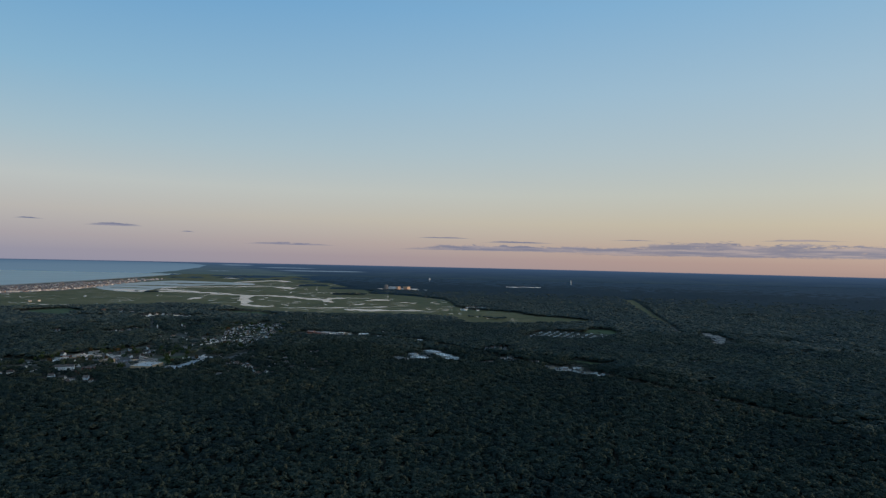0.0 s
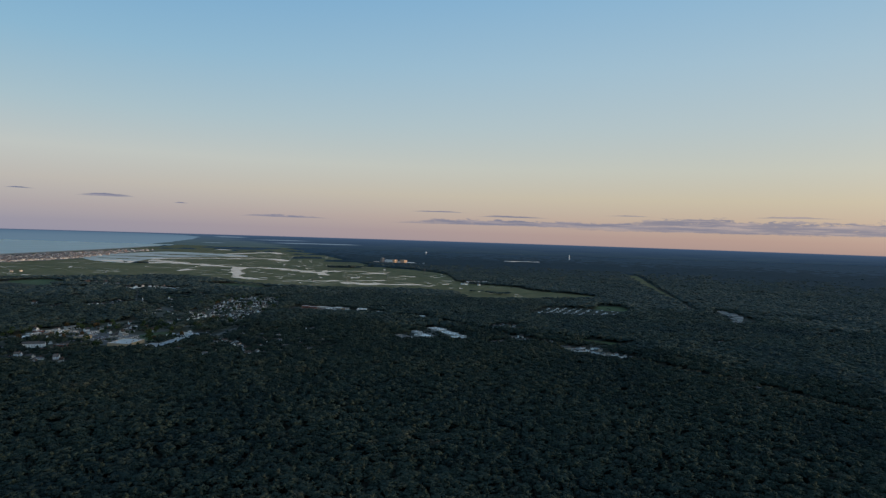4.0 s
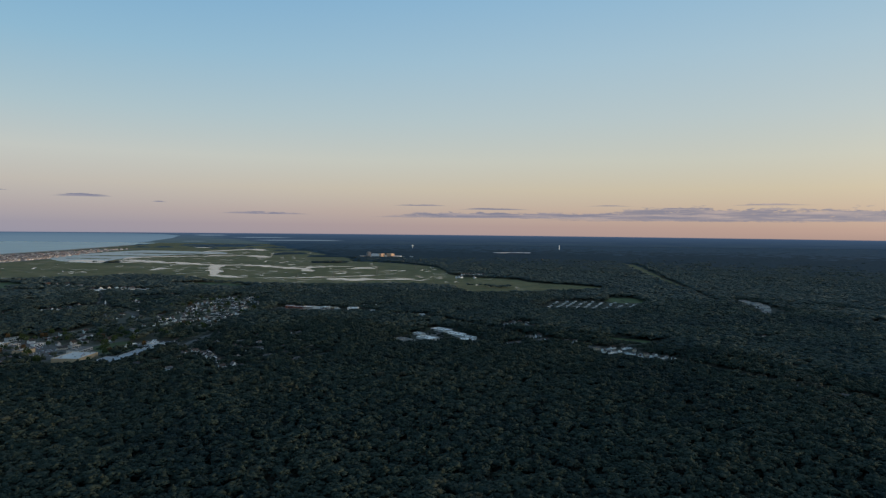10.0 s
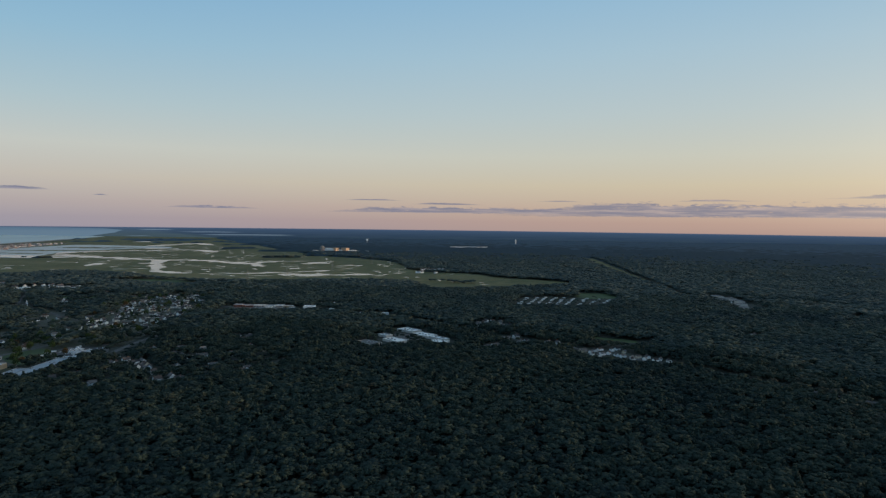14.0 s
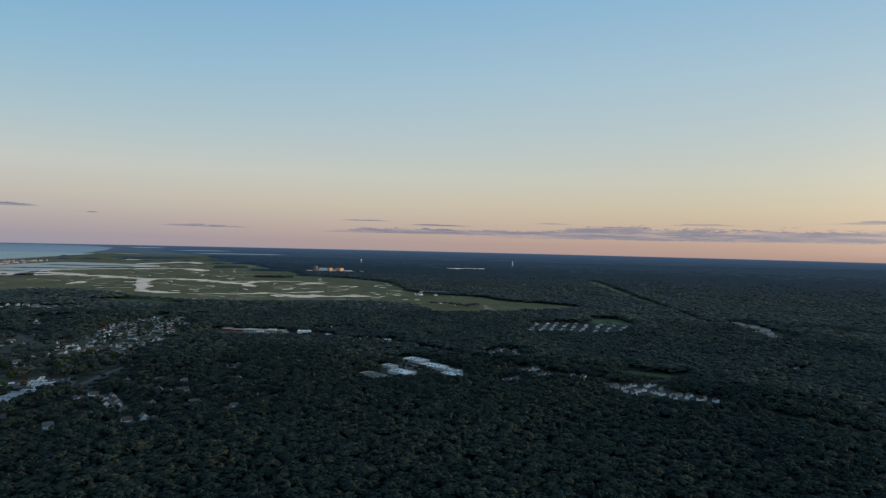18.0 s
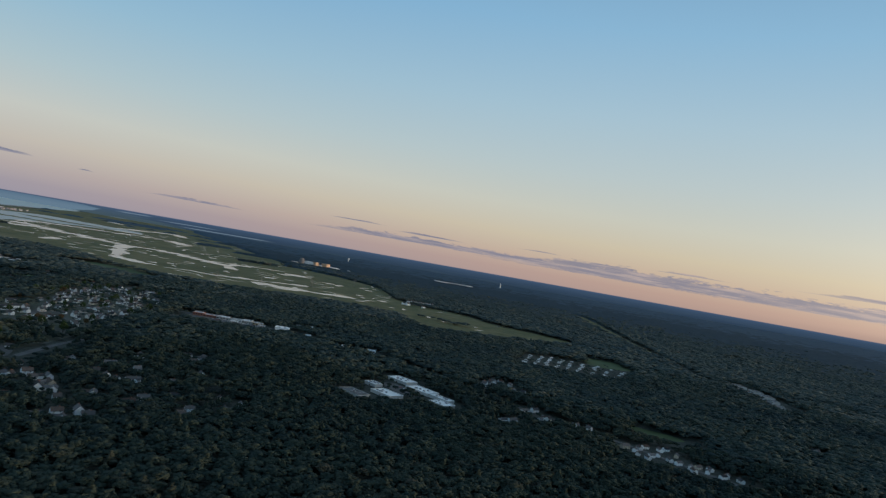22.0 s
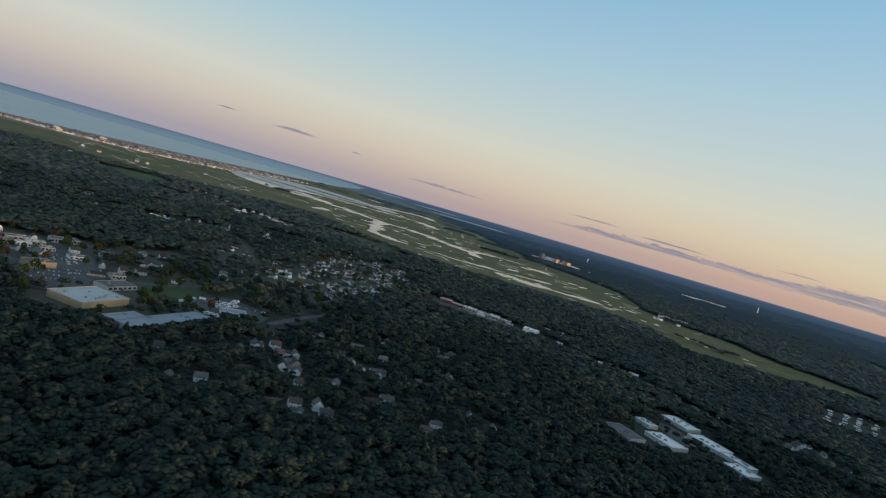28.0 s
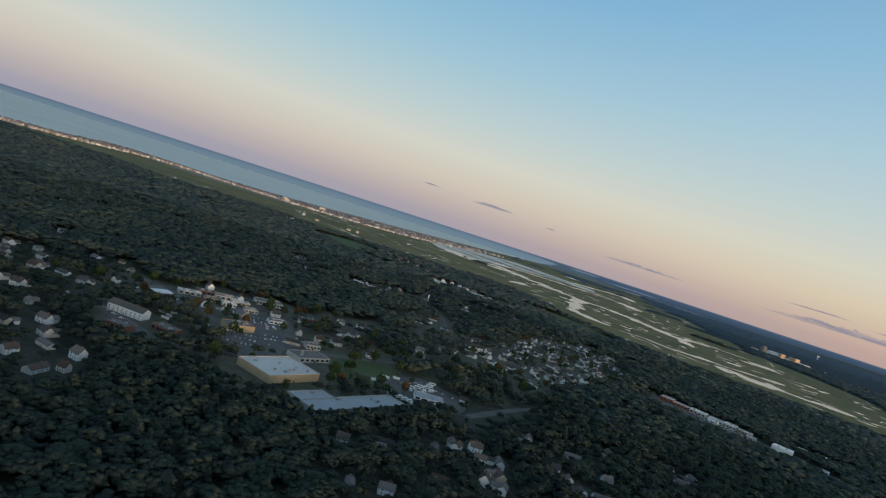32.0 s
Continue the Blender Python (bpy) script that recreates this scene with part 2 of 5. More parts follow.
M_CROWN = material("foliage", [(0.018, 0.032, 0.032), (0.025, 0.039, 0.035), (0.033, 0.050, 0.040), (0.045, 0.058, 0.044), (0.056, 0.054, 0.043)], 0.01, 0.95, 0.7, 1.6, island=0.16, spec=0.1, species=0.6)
M_WATER = water_material("creek_water", (0.15, 0.16, 0.165), 0.5, 0.1, 0.17)
M_HARBOUR = water_material("harbour_water", (0.19, 0.21, 0.21), 0.3, 0.2, 0.3)
M_SEA = water_material("sea_water", (0.5, 0.52, 0.47), 0.12, 0.2, 0.5)
M_STRIP = material("sandy_town_ground", [(0.16, 0.14, 0.12), (0.24, 0.21, 0.18), (0.1, 0.11, 0.07)], 0.03, 0.95)
M_SAND = material("sand", [(0.32, 0.26, 0.2), (0.45, 0.38, 0.3)], 0.02, 0.95)
M_FIELD = material("grass_field", [(0.055, 0.085, 0.034), (0.09, 0.118, 0.045)], 0.02, 0.95)
M_ROAD = material("asphalt", [(0.09, 0.09, 0.09), (0.14, 0.136, 0.13), (0.19, 0.183, 0.172)], 0.06, 0.95, 0.0, 0.5, spec=0.05)


# ---- mesh helpers ----
def mesh_ob(name, verts, faces, mat, parent=None, smooth=False):
    me = bpy.data.meshes.new(name)
    me.from_pydata([tuple(map(float, v)) for v in verts], [], [tuple(f) for f in faces])
    me.materials.append(mat)
    if smooth:
        me.shade_smooth()
    ob = new(name, me)
    ob.parent = parent
    return ob


def spline(pts, steps, closed=False):
    """Catmull-Rom through points of any dimension."""
    p = [np.array(q, float) for q in pts]
    n = len(p)
    out = []
    for i in range(n if closed else n - 1):
        if closed:
            a, b, c, d = p[i - 1], p[i], p[(i + 1) % n], p[(i + 2) % n]
        else:
            a, b, c, d = p[max(i - 1, 0)], p[i], p[i + 1], p[min(i + 2, n - 1)]
        for k in range(steps):
            t = k / steps
            out.append(0.5 * (2 * b + (c - a) * t + (2 * a - 5 * b + 4 * c - d) * t * t + (3 * b - a - 3 * c + d) * t ** 3))
    if not closed:
        out.append(p[-1])
    return np.array(out)


def ribbon(name, pts, z, mat, steps=8, rough=0.3, parent=None, taper=True):
    """A strip of water, road or bank along (x, y, width) points, with uneven edges."""
    c = spline(pts, steps)
    d = np.gradient(c[:, :2], axis=0)
    d /= np.maximum(np.linalg.norm(d, axis=1), 1e-6)[:, None]
    nrm = np.stack([-d[:, 1], d[:, 0]], 1)
    verts, m = [], len(c)
    for i in range(m):
        end = min(1.0, 0.25 + 1.6 * min(i, m - 1 - i) / (steps * 1.0)) if taper else 1.0
        for s in (-1, 1):
            wob = 1 + rough * noise.noise((c[i, 0] * 0.02 + 7 * s, c[i, 1] * 0.02, z))  + 1.4 * rough * noise.noise((c[i, 0] * 0.06 + 3 * s, c[i, 1] * 0.06, 1.5))
            q = c[i, :2] + s * nrm[i] * max(c[i, 2], 1) * 0.5 * end * wob
            verts.append((q[0], q[1], z + 0.0006 * i))
    faces = [(2 * i, 2 * i + 1, 2 * i + 3, 2 * i + 2) for i in range(m - 1)]
    return mesh_ob(name, verts, faces, mat, parent)


def outline(pts, steps=6, rough=6.0, closed=True):
    c = spline(pts, steps, closed)
    return [(x + rough * noise.noise((x * 0.02, y * 0.02, 0.3)), y + rough * noise.noise((x * 0.02, y * 0.02, 5.1))) for x, y in c]


def sheet(name, loop, z, mat, parent=None):
    """A flat filled outline."""
    bm = bmesh.new()
    vs = [bm.verts.new((x, y, z)) for x, y in loop]
    es = [bm.edges.new((vs[i], vs[(i + 1) % len(vs)])) for i in range(len(vs))]
    bmesh.ops.triangle_fill(bm, use_beauty=True, use_dissolve=False, edges=es)
    for f in bm.faces:
        if f.normal.z < 0:
            f.normal_flip()
    me = bpy.data.meshes.new(name)
    bm.to_mesh(me)
    bm.free()
    me.materials.append(mat)
    ob = new(name, me)
    ob.parent = parent
    return ob


def inside(px, py, loop):
    """Which of many points lie inside an outline."""
    res = np.zeros(len(px), bool)
    q = np.array(loop)
    x0, y0 = q[-1]
    for x1, y1 in q:
        hit_y = (y1 > py) != (y0 > py)
        if y1 != y0:
            res ^= hit_y & (px < (x0 - x1) * (py - y1) / (y0 - y1) + x1)
        x0, y0 = x1, y1
    return res


def near_line(px, py, pts, margin=0.0):
    """Which of many points lie on a strip of (x, y, width) points."""
    res = np.zeros(len(px), bool)
    for (ax, ay, aw), (bx, by, bw) in zip(pts[:-1], pts[1:]):
        dx, dy = bx - ax, by - ay
        t = np.clip(((px - ax) * dx + (py - ay) * dy) / max(dx * dx + dy * dy, 1e-6), 0, 1)
        r = (aw + (bw - aw) * t) * 0.5 + margin
        res |= (px - ax - t * dx) ** 2 + (py - ay - t * dy) ** 2 < r * r
    return res


# ---- land and water ----
R = 14000
ground = mesh_ob("ground", [(R * math.sin(a * math.pi / 24), R * math.cos(a * math.pi / 24), 0) for a in range(48)][::-1], [tuple(range(48))], M_GROUND)
tagged(ground, "dark woodland floor reaching to the horizon", "ground", kind="structure")

SHORE = [(-2700, 200), (-2300, 900), (-2020, 1330), (-1985, 1480), (-2070, 1640), (-2210, 1830), (-2190, 1960), (-2010, 2040), (-1850, 2150), (-1840, 2400), (-1850, 2700), (-1855, 2943), (-1880, 3500), (-1920, 4000), (-1990, 4600), (-2150, 5600), (-2700, 7000)]
shore = outline(SHORE, 6, 14, closed=False)
sea = sheet("water_sea", [(-13000, 200)] + shore + [(-4500, 12000), (-13000, 12000)], 0.3, M_SEA)
tagged(sea, "calm blue-grey sea off the beach", "sea", kind="structure")

MARSH = [(-1920, 1150), (-1760, 1290), (-1620, 1390), (-1476, 1432), (-1384, 1450), (-1293, 1525), (-1215, 1600), (-1113, 1600), (-1055, 1640), (-936, 1715), (-850, 1776), (-790, 1850), (-700, 1850), (-600, 1790), (-520, 1705), (-430, 1650), (-315, 1610), (-230, 1640), (-110, 1650), (5, 1640), (35, 1560), (73, 1459), (195, 1490), (332, 1540), (360, 1640), (252, 1745), (184, 1867), (82, 1921), (40, 2028), (15, 2323), (-97, 2545), (-273, 2765), (-600, 3604), (-909, 4434), (-1182, 5086), (-1400, 5700), (-2120, 5600), (-1950, 4700), (-1870, 4000), (-1830, 3500), (-1800, 2540), (-1770, 2200), (-2060, 1960), (-2120, 1800), (-2000, 1600), (-1920, 1420)]
MARSH_LOOP = outline(MARSH, 5, 10)
marsh = sheet("marsh", MARSH_LOOP, 0.12, M_MARSH)
tagged(marsh, "green salt marsh cut by tidal creeks", "marsh", kind="structure")

CREEKS = [
    [(-1325, 2610, 337), (-1170, 2518, 229), (-1072, 2495, 148), (-1069, 2569, 118)],
    [(-1172, 2674, 130), (-1085, 2605, 162), (-1003, 2540, 153), (-907, 2480, 144), (-816, 2423, 135), (-763, 2380, 130), (-696, 2372, 96), (-629, 2380, 96), (-559, 2340, 123), (-507, 2301, 178), (-476, 2275, 144), (-422, 2210, 81), (-405, 2225, 109), (-398, 2282, 87), (-358, 2331, 45), (-308, 2351, 31), (-264, 2356, 31)],
    [(-401, 2199, 53), (-378, 2124, 74), (-360, 2090, 47)],
    [(-258, 2212, 54), (-241, 2241, 139), (-228, 2285, 116), (-215, 2315, 60)],
]
CREEKS += [
    [(-735, 2400, 50), (-685, 2226, 33), (-638, 2079, 32), (-597, 1933, 29)],
    [(-609, 1932, 81), (-559, 1879, 75), (-528, 1862, 92), (-504, 1846, 54), (-497, 1864, 55)],
    [(-736, 2221, 42), (-699, 2198, 54)],
    [(-829, 2087, 49), (-829, 2123, 51), (-837, 2185, 81), (-827, 2199, 55)],
    [(-1490, 4361, 182), (-1349, 4165, 165)],
    [(-1158, 3547, 156), (-1107, 3729, 138), (-1049, 3935, 154), (-1019, 3994, 159), (-945, 3819, 108), (-888, 3788, 106)],
    [(-1079, 3240, 128), (-998, 3291, 106), (-931, 3272, 104)],
]
CREEKS += [
    [(-1191, 2714, 67), (-1193, 2852, 99), (-1095, 2972, 107), (-986, 3047, 112), (-921, 3117, 94), (-833, 3135, 94), (-785, 3114, 116), (-721, 2986, 159), (-687, 2992, 106)],
    [(-465, 1830, 18), (-442, 1840, 18), (-408, 1851, 36), (-365, 1836, 35), (-329, 1855, 54), (-305, 1875, 74), (-278, 1876, 37), (-253, 1896, 38), (-221, 1917, 39), (-200, 1918, 58), (-181, 1949, 60), (-170, 1960, 41)],
    [(-470, 1902, 58), (-457, 1903, 58)],
    [(-429, 2027, 44), (-420, 2028, 44)],
    [(-373, 2010, 43), (-357, 1979, 42)],
    [(-382, 1889, 28), (-371, 1889, 28)],
]
CREEKS += [
    [(-258, 1774, 49), (-250, 1816, 68), (-230, 1808, 68), (-208, 1792, 83), (-190, 1810, 102), (-180, 1845, 53)],
    [(-273, 1995, 42), (-260, 2051, 45)],
    [(-502, 2443, 51), (-488, 2462, 51)],
    [(-144, 1795, 33), (-117, 1814, 34), (-97, 1815, 51), (-84, 1833, 70), (-70, 1807, 51)],
    [(-140, 2169, 52), (-116, 2158, 77)],
    [(-106, 2122, 37), (-94, 2173, 39)],
    [(-200, 2648, 81), (-187, 2650, 81)],
    [(-46, 1880, 37), (-34, 1880, 37)],
    [(-44, 2177, 52), (-32, 2178, 52)],
    [(-64, 1783, 25), (-30, 1784, 33)],
]
CREEKS += [
    [(-161, 1812, 30), (-135, 1815, 34), (-104, 1838, 46), (-87, 1840, 55), (-70, 1825, 35)],
    [(-147, 2165, 45), (-115, 2180, 45)],
    [(-57, 1932, 36), (-38, 1933, 36)],
    [(-38, 1814, 32), (-15, 1835, 34)],
    [(-7, 1874, 60), (16, 1875, 60)],
    [(13, 1747, 30), (26, 1748, 30)],
    [(40, 1749, 42), (51, 1749, 42)],
    [(85, 1671, 40), (93, 1671, 40)],
    [(109, 1628, 32), (118, 1628, 32)],
    [(81, 1507, 28), (89, 1483, 28)],
    [(168, 1616, 26), (179, 1617, 26)],
    [(310, 1583, 36), (318, 1556, 36)],
    [(-1139, 1757, 30), (-1128, 1784, 30)],
]
CREEKS += [
    [(-1292, 1769, 35), (-1286, 1790, 35)],
    [(-1091, 1740, 45), (-1079, 1760, 45)],
]
HARBOUR = [(-1520, 2800), (-1560, 3200), (-1540, 3560), (-1457, 3635), (-1182, 3541), (-1026, 3463), (-975, 3296), (-1062, 3277), (-1156, 3130), (-1213, 2898), (-1185, 2600), (-1100, 2490), (-1180, 2440), (-1335, 2540), (-1457, 2692)]
harbour = sheet("water_harbour", outline(HARBOUR, 6, 14), 0.28, M_HARBOUR)
tagged(harbour, "broad pale harbour behind the beach", "harbour", kind="structure")
for i, c in enumerate(CREEKS):
    ob = ribbon("water_creek", [(x, y, wd * (0.9 if i == 4 else 0.4 if i == 0 else 0.48)) for x, y, wd in c], 0.3 + 0.06 * (i % 3) + 0.002 * i, M_WATER, 14, 0.75)
    tagged(ob, "pale tidal creek reflecting the evening sky", "creek", "creeks in the marsh", "structure")
for pts in ([(-1500, 2960, 50), (-1330, 2985, 90), (-1170, 3010, 40)], [(-1470, 3310, 60), (-1280, 3290, 110), (-1080, 3310, 50)], [(-1440, 2760, 30), (-1340, 2745, 50), (-1240, 2720, 30)]):
    tagged(ribbon("marsh_islet", pts, 0.33, M_MARSH, 14, 0.6), "low green marsh islet in the harbour", "marsh", "marsh islets", "structure")
# narrow ditches and pools between the creeks
pr = random.Random(21)
dv, df = [], []
while len(df) < 1900:
    x, y = pr.uniform(-1500, 320), pr.uniform(1480, 3600)
    if not inside(np.array([x]), np.array([y]), MARSH_LOOP)[0]:
        continue
    a, n_, wd = pr.gauss(0.1, 0.6), pr.randint(4, 11), pr.uniform(0.9, 2.6) * (1 + (y - 1500) / 1800)
    if pr.random() < 0.2:
        n_, wd = 3, wd * 2.4
    k = len(dv)
    for j in range(n_ + 1):
        ww = wd * (0.5 + 0.8 * pr.random()) * (0.3 if j in (0, n_) else 1)
        dv += [(x + ww * math.sin(a), y - ww * math.cos(a) * 1.6, 0.19), (x - ww * math.sin(a), y + ww * math.cos(a) * 1.6, 0.19)]
        a += pr.gauss(0, 0.45)
        x, y = x + 8 * math.cos(a), y + 8 * math.sin(a) * 1.3
    df += [(k + 2 * j, k + 2 * j + 2, k + 2 * j + 3, k + 2 * j + 1) for j in range(n_)]
tagged(mesh_ob("water_ditches", dv, df, M_WATER), "narrow winding ditches and small pools in the marsh", "ditches", kind="stuff")



# ---- beach ----
BEACH = [(-2330, 700, 60), (-2080, 1100, 75), (-1940, 1345, 90), (-1935, 1500, 90), (-2000, 1650, 110), (-2070, 1790, 170), (-2000, 1890, 240), (-1860, 1940, 260), (-1740, 2030, 280), (-1660, 2150, 300), (-1625, 2300, 320), (-1605, 2480, 330), (-1605, 2700, 300), (-1630, 2950, 240), (-1670, 3300, 180), (-1720, 3800, 170)]
beach_ground = ribbon("ground_beach_town", BEACH, 0.2, M_STRIP, 6, 0.1, taper=False)
tagged(beach_ground, "low sandy built-up strip behind the beach", "ground", kind="structure")
SAND = [(-2320, 870, 34), (-2030, 1320, 36), (-1995, 1475, 36), (-2078, 1640, 40), (-2214, 1830, 50), (-2190, 1965, 50), (-2010, 2040, 50), (-1850, 2150, 55), (-1842, 2400, 60), (-1850, 2700, 60), (-1855, 2943, 55), (-1880, 3500, 55), (-1920, 4000, 55), (-1990, 4600, 50)]
sand = ribbon("ground_sand", SAND, 0.42, M_SAND, 6, 0.2, taper=False)
tagged(sand, "pale sand beach along the sea", "beach", kind="structure")

# ---- building materials ----
M_SIDING = material("painted_siding", [(0.6, 0.57, 0.52), (0.82, 0.81, 0.79), (0.87, 0.86, 0.85), (0.42, 0.43, 0.45), (0.84, 0.83, 0.81), (0.52, 0.42, 0.3), (0.85, 0.85, 0.85), (0.8, 0.78, 0.74)], 0.4, 0.8, objrandom=0.85)
M_SHINGLE = material("roof_shingles", [(0.035, 0.034, 0.036), (0.075, 0.074, 0.075), (0.13, 0.125, 0.12), (0.09, 0.06, 0.046), (0.19, 0.185, 0.18), (0.05, 0.048, 0.047)], 0.5, 0.95, 0.2, 3.0, objrandom=0.75, spec=0.12)
M_MEMBRANE = material("white_roof_membrane", [(0.66, 0.66, 0.64), (0.8, 0.8, 0.78), (0.86, 0.86, 0.84)], 0.15, 0.34, 0.0, 1.2)
M_PALEROOF = material("weathered_roof_membrane", [(0.4, 0.41, 0.41), (0.52, 0.53, 0.52), (0.6, 0.6, 0.59)], 0.12, 0.6, 0.0, 1.0)
M_BLUEROOF = material("blue_grey_metal_roof", [(0.26, 0.28, 0.31), (0.36, 0.38, 0.41)], 0.2, 0.5, 0.0, 2.0)
M_GREYROOF = material("grey_gravel_roof", [(0.11, 0.108, 0.105), (0.17, 0.165, 0.16), (0.25, 0.24, 0.23)], 0.2, 0.95, 0.0, 2.0, spec=0.12)
M_TAN = material("tan_block", [(0.42, 0.31, 0.19), (0.52, 0.4, 0.26)], 0.3, 0.85, 0.0, 2.0)
M_BRICK = material("red_brick", [(0.2, 0.09, 0.065), (0.3, 0.13, 0.09)], 0.6, 0.9, 0.2, 4.0)
M_CONCRETE = material("pale_concrete", [(0.45, 0.43, 0.4), (0.6, 0.57, 0.53)], 0.03, 0.85, 0.0, 0.4)
M_WHITE = material("white_paint", [(0.72, 0.72, 0.71), (0.82, 0.82, 0.81)], 0.3, 0.6)
M_RED = material("red_paint", [(0.4, 0.06, 0.04), (0.5, 0.09, 0.06)], 0.3, 0.6)
M_GLASS = material("window_glass", [(0.02, 0.024, 0.03), (0.035, 0.04, 0.05)], 0.6, 0.12, spec=0.6)
M_TRIM = material("dark_door", [(0.08, 0.06, 0.05), (0.16, 0.1, 0.07)], 0.8, 0.7, objrandom=0.5)
M_STEEL = material("grey_steel", [(0.3, 0.3, 0.31), (0.45, 0.45, 0.46)], 0.8, 0.5, metal=0.6)
M_BARK = material("bark", [(0.05, 0.04, 0.03), (0.1, 0.08, 0.06)], 1.5, 0.95, 0.4, 6.0)
M_RUBBER = material("tyre_rubber", [(0.015, 0.015, 0.015), (0.03, 0.03, 0.03)], 2.0, 0.9)
M_CAR = material("car_paint", [(0.6, 0.6, 0.6), (0.03, 0.03, 0.035), (0.75, 0.75, 0.74), (0.2, 0.21, 0.22), (0.3, 0.04, 0.03), (0.05, 0.08, 0.16), (0.7, 0.7, 0.7)], 0.5, 0.3, objrandom=0.95, spec=0.5)
M_AUTUMN = material("autumn_leaves", [(0.055, 0.042, 0.02), (0.085, 0.056, 0.026), (0.07, 0.06, 0.03)], 0.3, 0.95, 0.4, 1.5, island=0.5, spec=0.1)
M_LEAF = material("leaves", [(0.018, 0.036, 0.014), (0.028, 0.05, 0.018), (0.045, 0.065, 0.022)], 0.3, 0.95, 0.4, 1.5, island=0.5, spec=0.1)

BOX_F = [(0, 3, 2, 1), (4, 5, 6, 7), (0, 1, 5, 4), (1, 2, 6, 5), (2, 3, 7, 6), (3, 0, 4, 7)]


def box(verts, faces, x0, y0, z0, x1, y1, z1):
    k = len(verts)
    verts += [(x0, y0, z0), (x1, y0, z0), (x1, y1, z0), (x0, y1, z0), (x0, y0, z1), (x1, y0, z1), (x1, y1, z1), (x0, y1, z1)]
    faces += [tuple(i + k for i in f) for f in BOX_F]


def part(name, vf, mat, parent, label="", smooth=False):
    ob = mesh_ob(name, vf[0], vf[1], mat, parent, smooth)
    return tagged(ob, label) if label else ob


def boxes(*bs):
    v, f = [], []
    for b in bs:
        box(v, f, *b)
    return v, f


def thing(name, label, category, group=""):
    return tagged(new(name), label, category, group)


def gable_walls(L, W, h, rise):
    """Walls with gable ends, ridge along x."""
    a, b = L / 2, W / 2
    v = [(-a, -b, 0), (a, -b, 0), (a, b, 0), (-a, b, 0), (-a, -b, h), (a, -b, h), (a, b, h), (-a, b, h), (-a, 0, h + rise), (a, 0, h + rise)]
    f = [(0, 3, 2, 1), (0, 1, 5, 4), (2, 3, 7, 6), (1, 2, 6, 9, 5), (3, 0, 4, 8, 7)]
    return v, f


def gable_roof(L, W, h, rise, over=0.3, thick=0.16):
    """Two roof slopes with eaves and thickness."""
    a, b = L / 2 + over, W / 2
    drop = rise * over / b
    prof = [(-b - over, h - drop), (0, h + rise), (b + over, h - drop), (b + over, h - drop + thick), (0, h + rise + thick), (-b - over, h - drop + thick)]
    v = [(s * a, y, z) for s in (-1, 1) for y, z in prof]
    f = [(0, 1, 4, 5), (1, 2, 3, 4)]
    f += [(6 + 5, 6 + 4, 6 + 1, 6 + 0), (6 + 4, 6 + 3, 6 + 2, 6 + 1)]
    f += [(i, i + 6, (i + 1) % 6 + 6, (i + 1) % 6) for i in range(6)]
    return v, f


SHARED = {}


def house(L, W, h, rise, label, group, rows=1, detail=True, wing=0.0, wallmat=None, roofmat=None, name="house", porch=False):
    """A gabled house: walls, roof, chimney, door and windows."""
    wallmat, roofmat = wallmat or M_SIDING, roofmat or M_SHINGLE
    t = thing(name, label, name.replace("_", " "), group)
    wall = part("wall", gable_walls(L, W, h, rise), wallmat, t)
    roof = part("roof", gable_roof(L, W, h, rise), roofmat, t)
    part("chimney", boxes((L * 0.18, -0.25, h + rise * 0.6, L * 0.18 + 0.45, 0.25, h + rise + 0.75)), M_BRICK, roof)
    if wing:
        v, f = gable_walls(wing, W * 0.75, h * 0.8, rise * 0.8)
        v = [(-y + L * 0.2, x + W * 0.5 + wing * 0.3, z) for x, y, z in v]
        part("wing_wall", (v, f), wallmat, t)
        v, f = gable_roof(wing, W * 0.75, h * 0.8, rise * 0.8)
        part("wing_roof", ([(-y + L * 0.2, x + W * 0.5 + wing * 0.3, z) for x, y, z in v], f), roofmat, t)
    if detail:
        part("door", boxes((-0.35, -W / 2 - 0.06, 0.1, 0.15, -W / 2 + 0.02, 1.15)), M_TRIM, wall)
        n = max(2, int(L / 2.6))
        for r in range(rows):
            z = 0.55 + r * 1.45
            for i in range(n):
                x = -L / 2 + L * (i + 0.5) / n
                for s in (-1, 1):
                    if s < 0 and r == 0 and abs(x + 0.1) < 0.55:
                        continue
                    y = s * W / 2
                    part("window", boxes((x - 0.26, y - 0.05, z, x + 0.26, y + 0.05, z + 0.75)), M_GLASS, wall)
    return t


def put(x, y, rot=0.0, z=0.0, s=1.0):
    return Matrix.Translation((x, y, z)) @ Matrix.Rotation(radians(rot), 4, "Z") @ Matrix.Scale(s, 4)


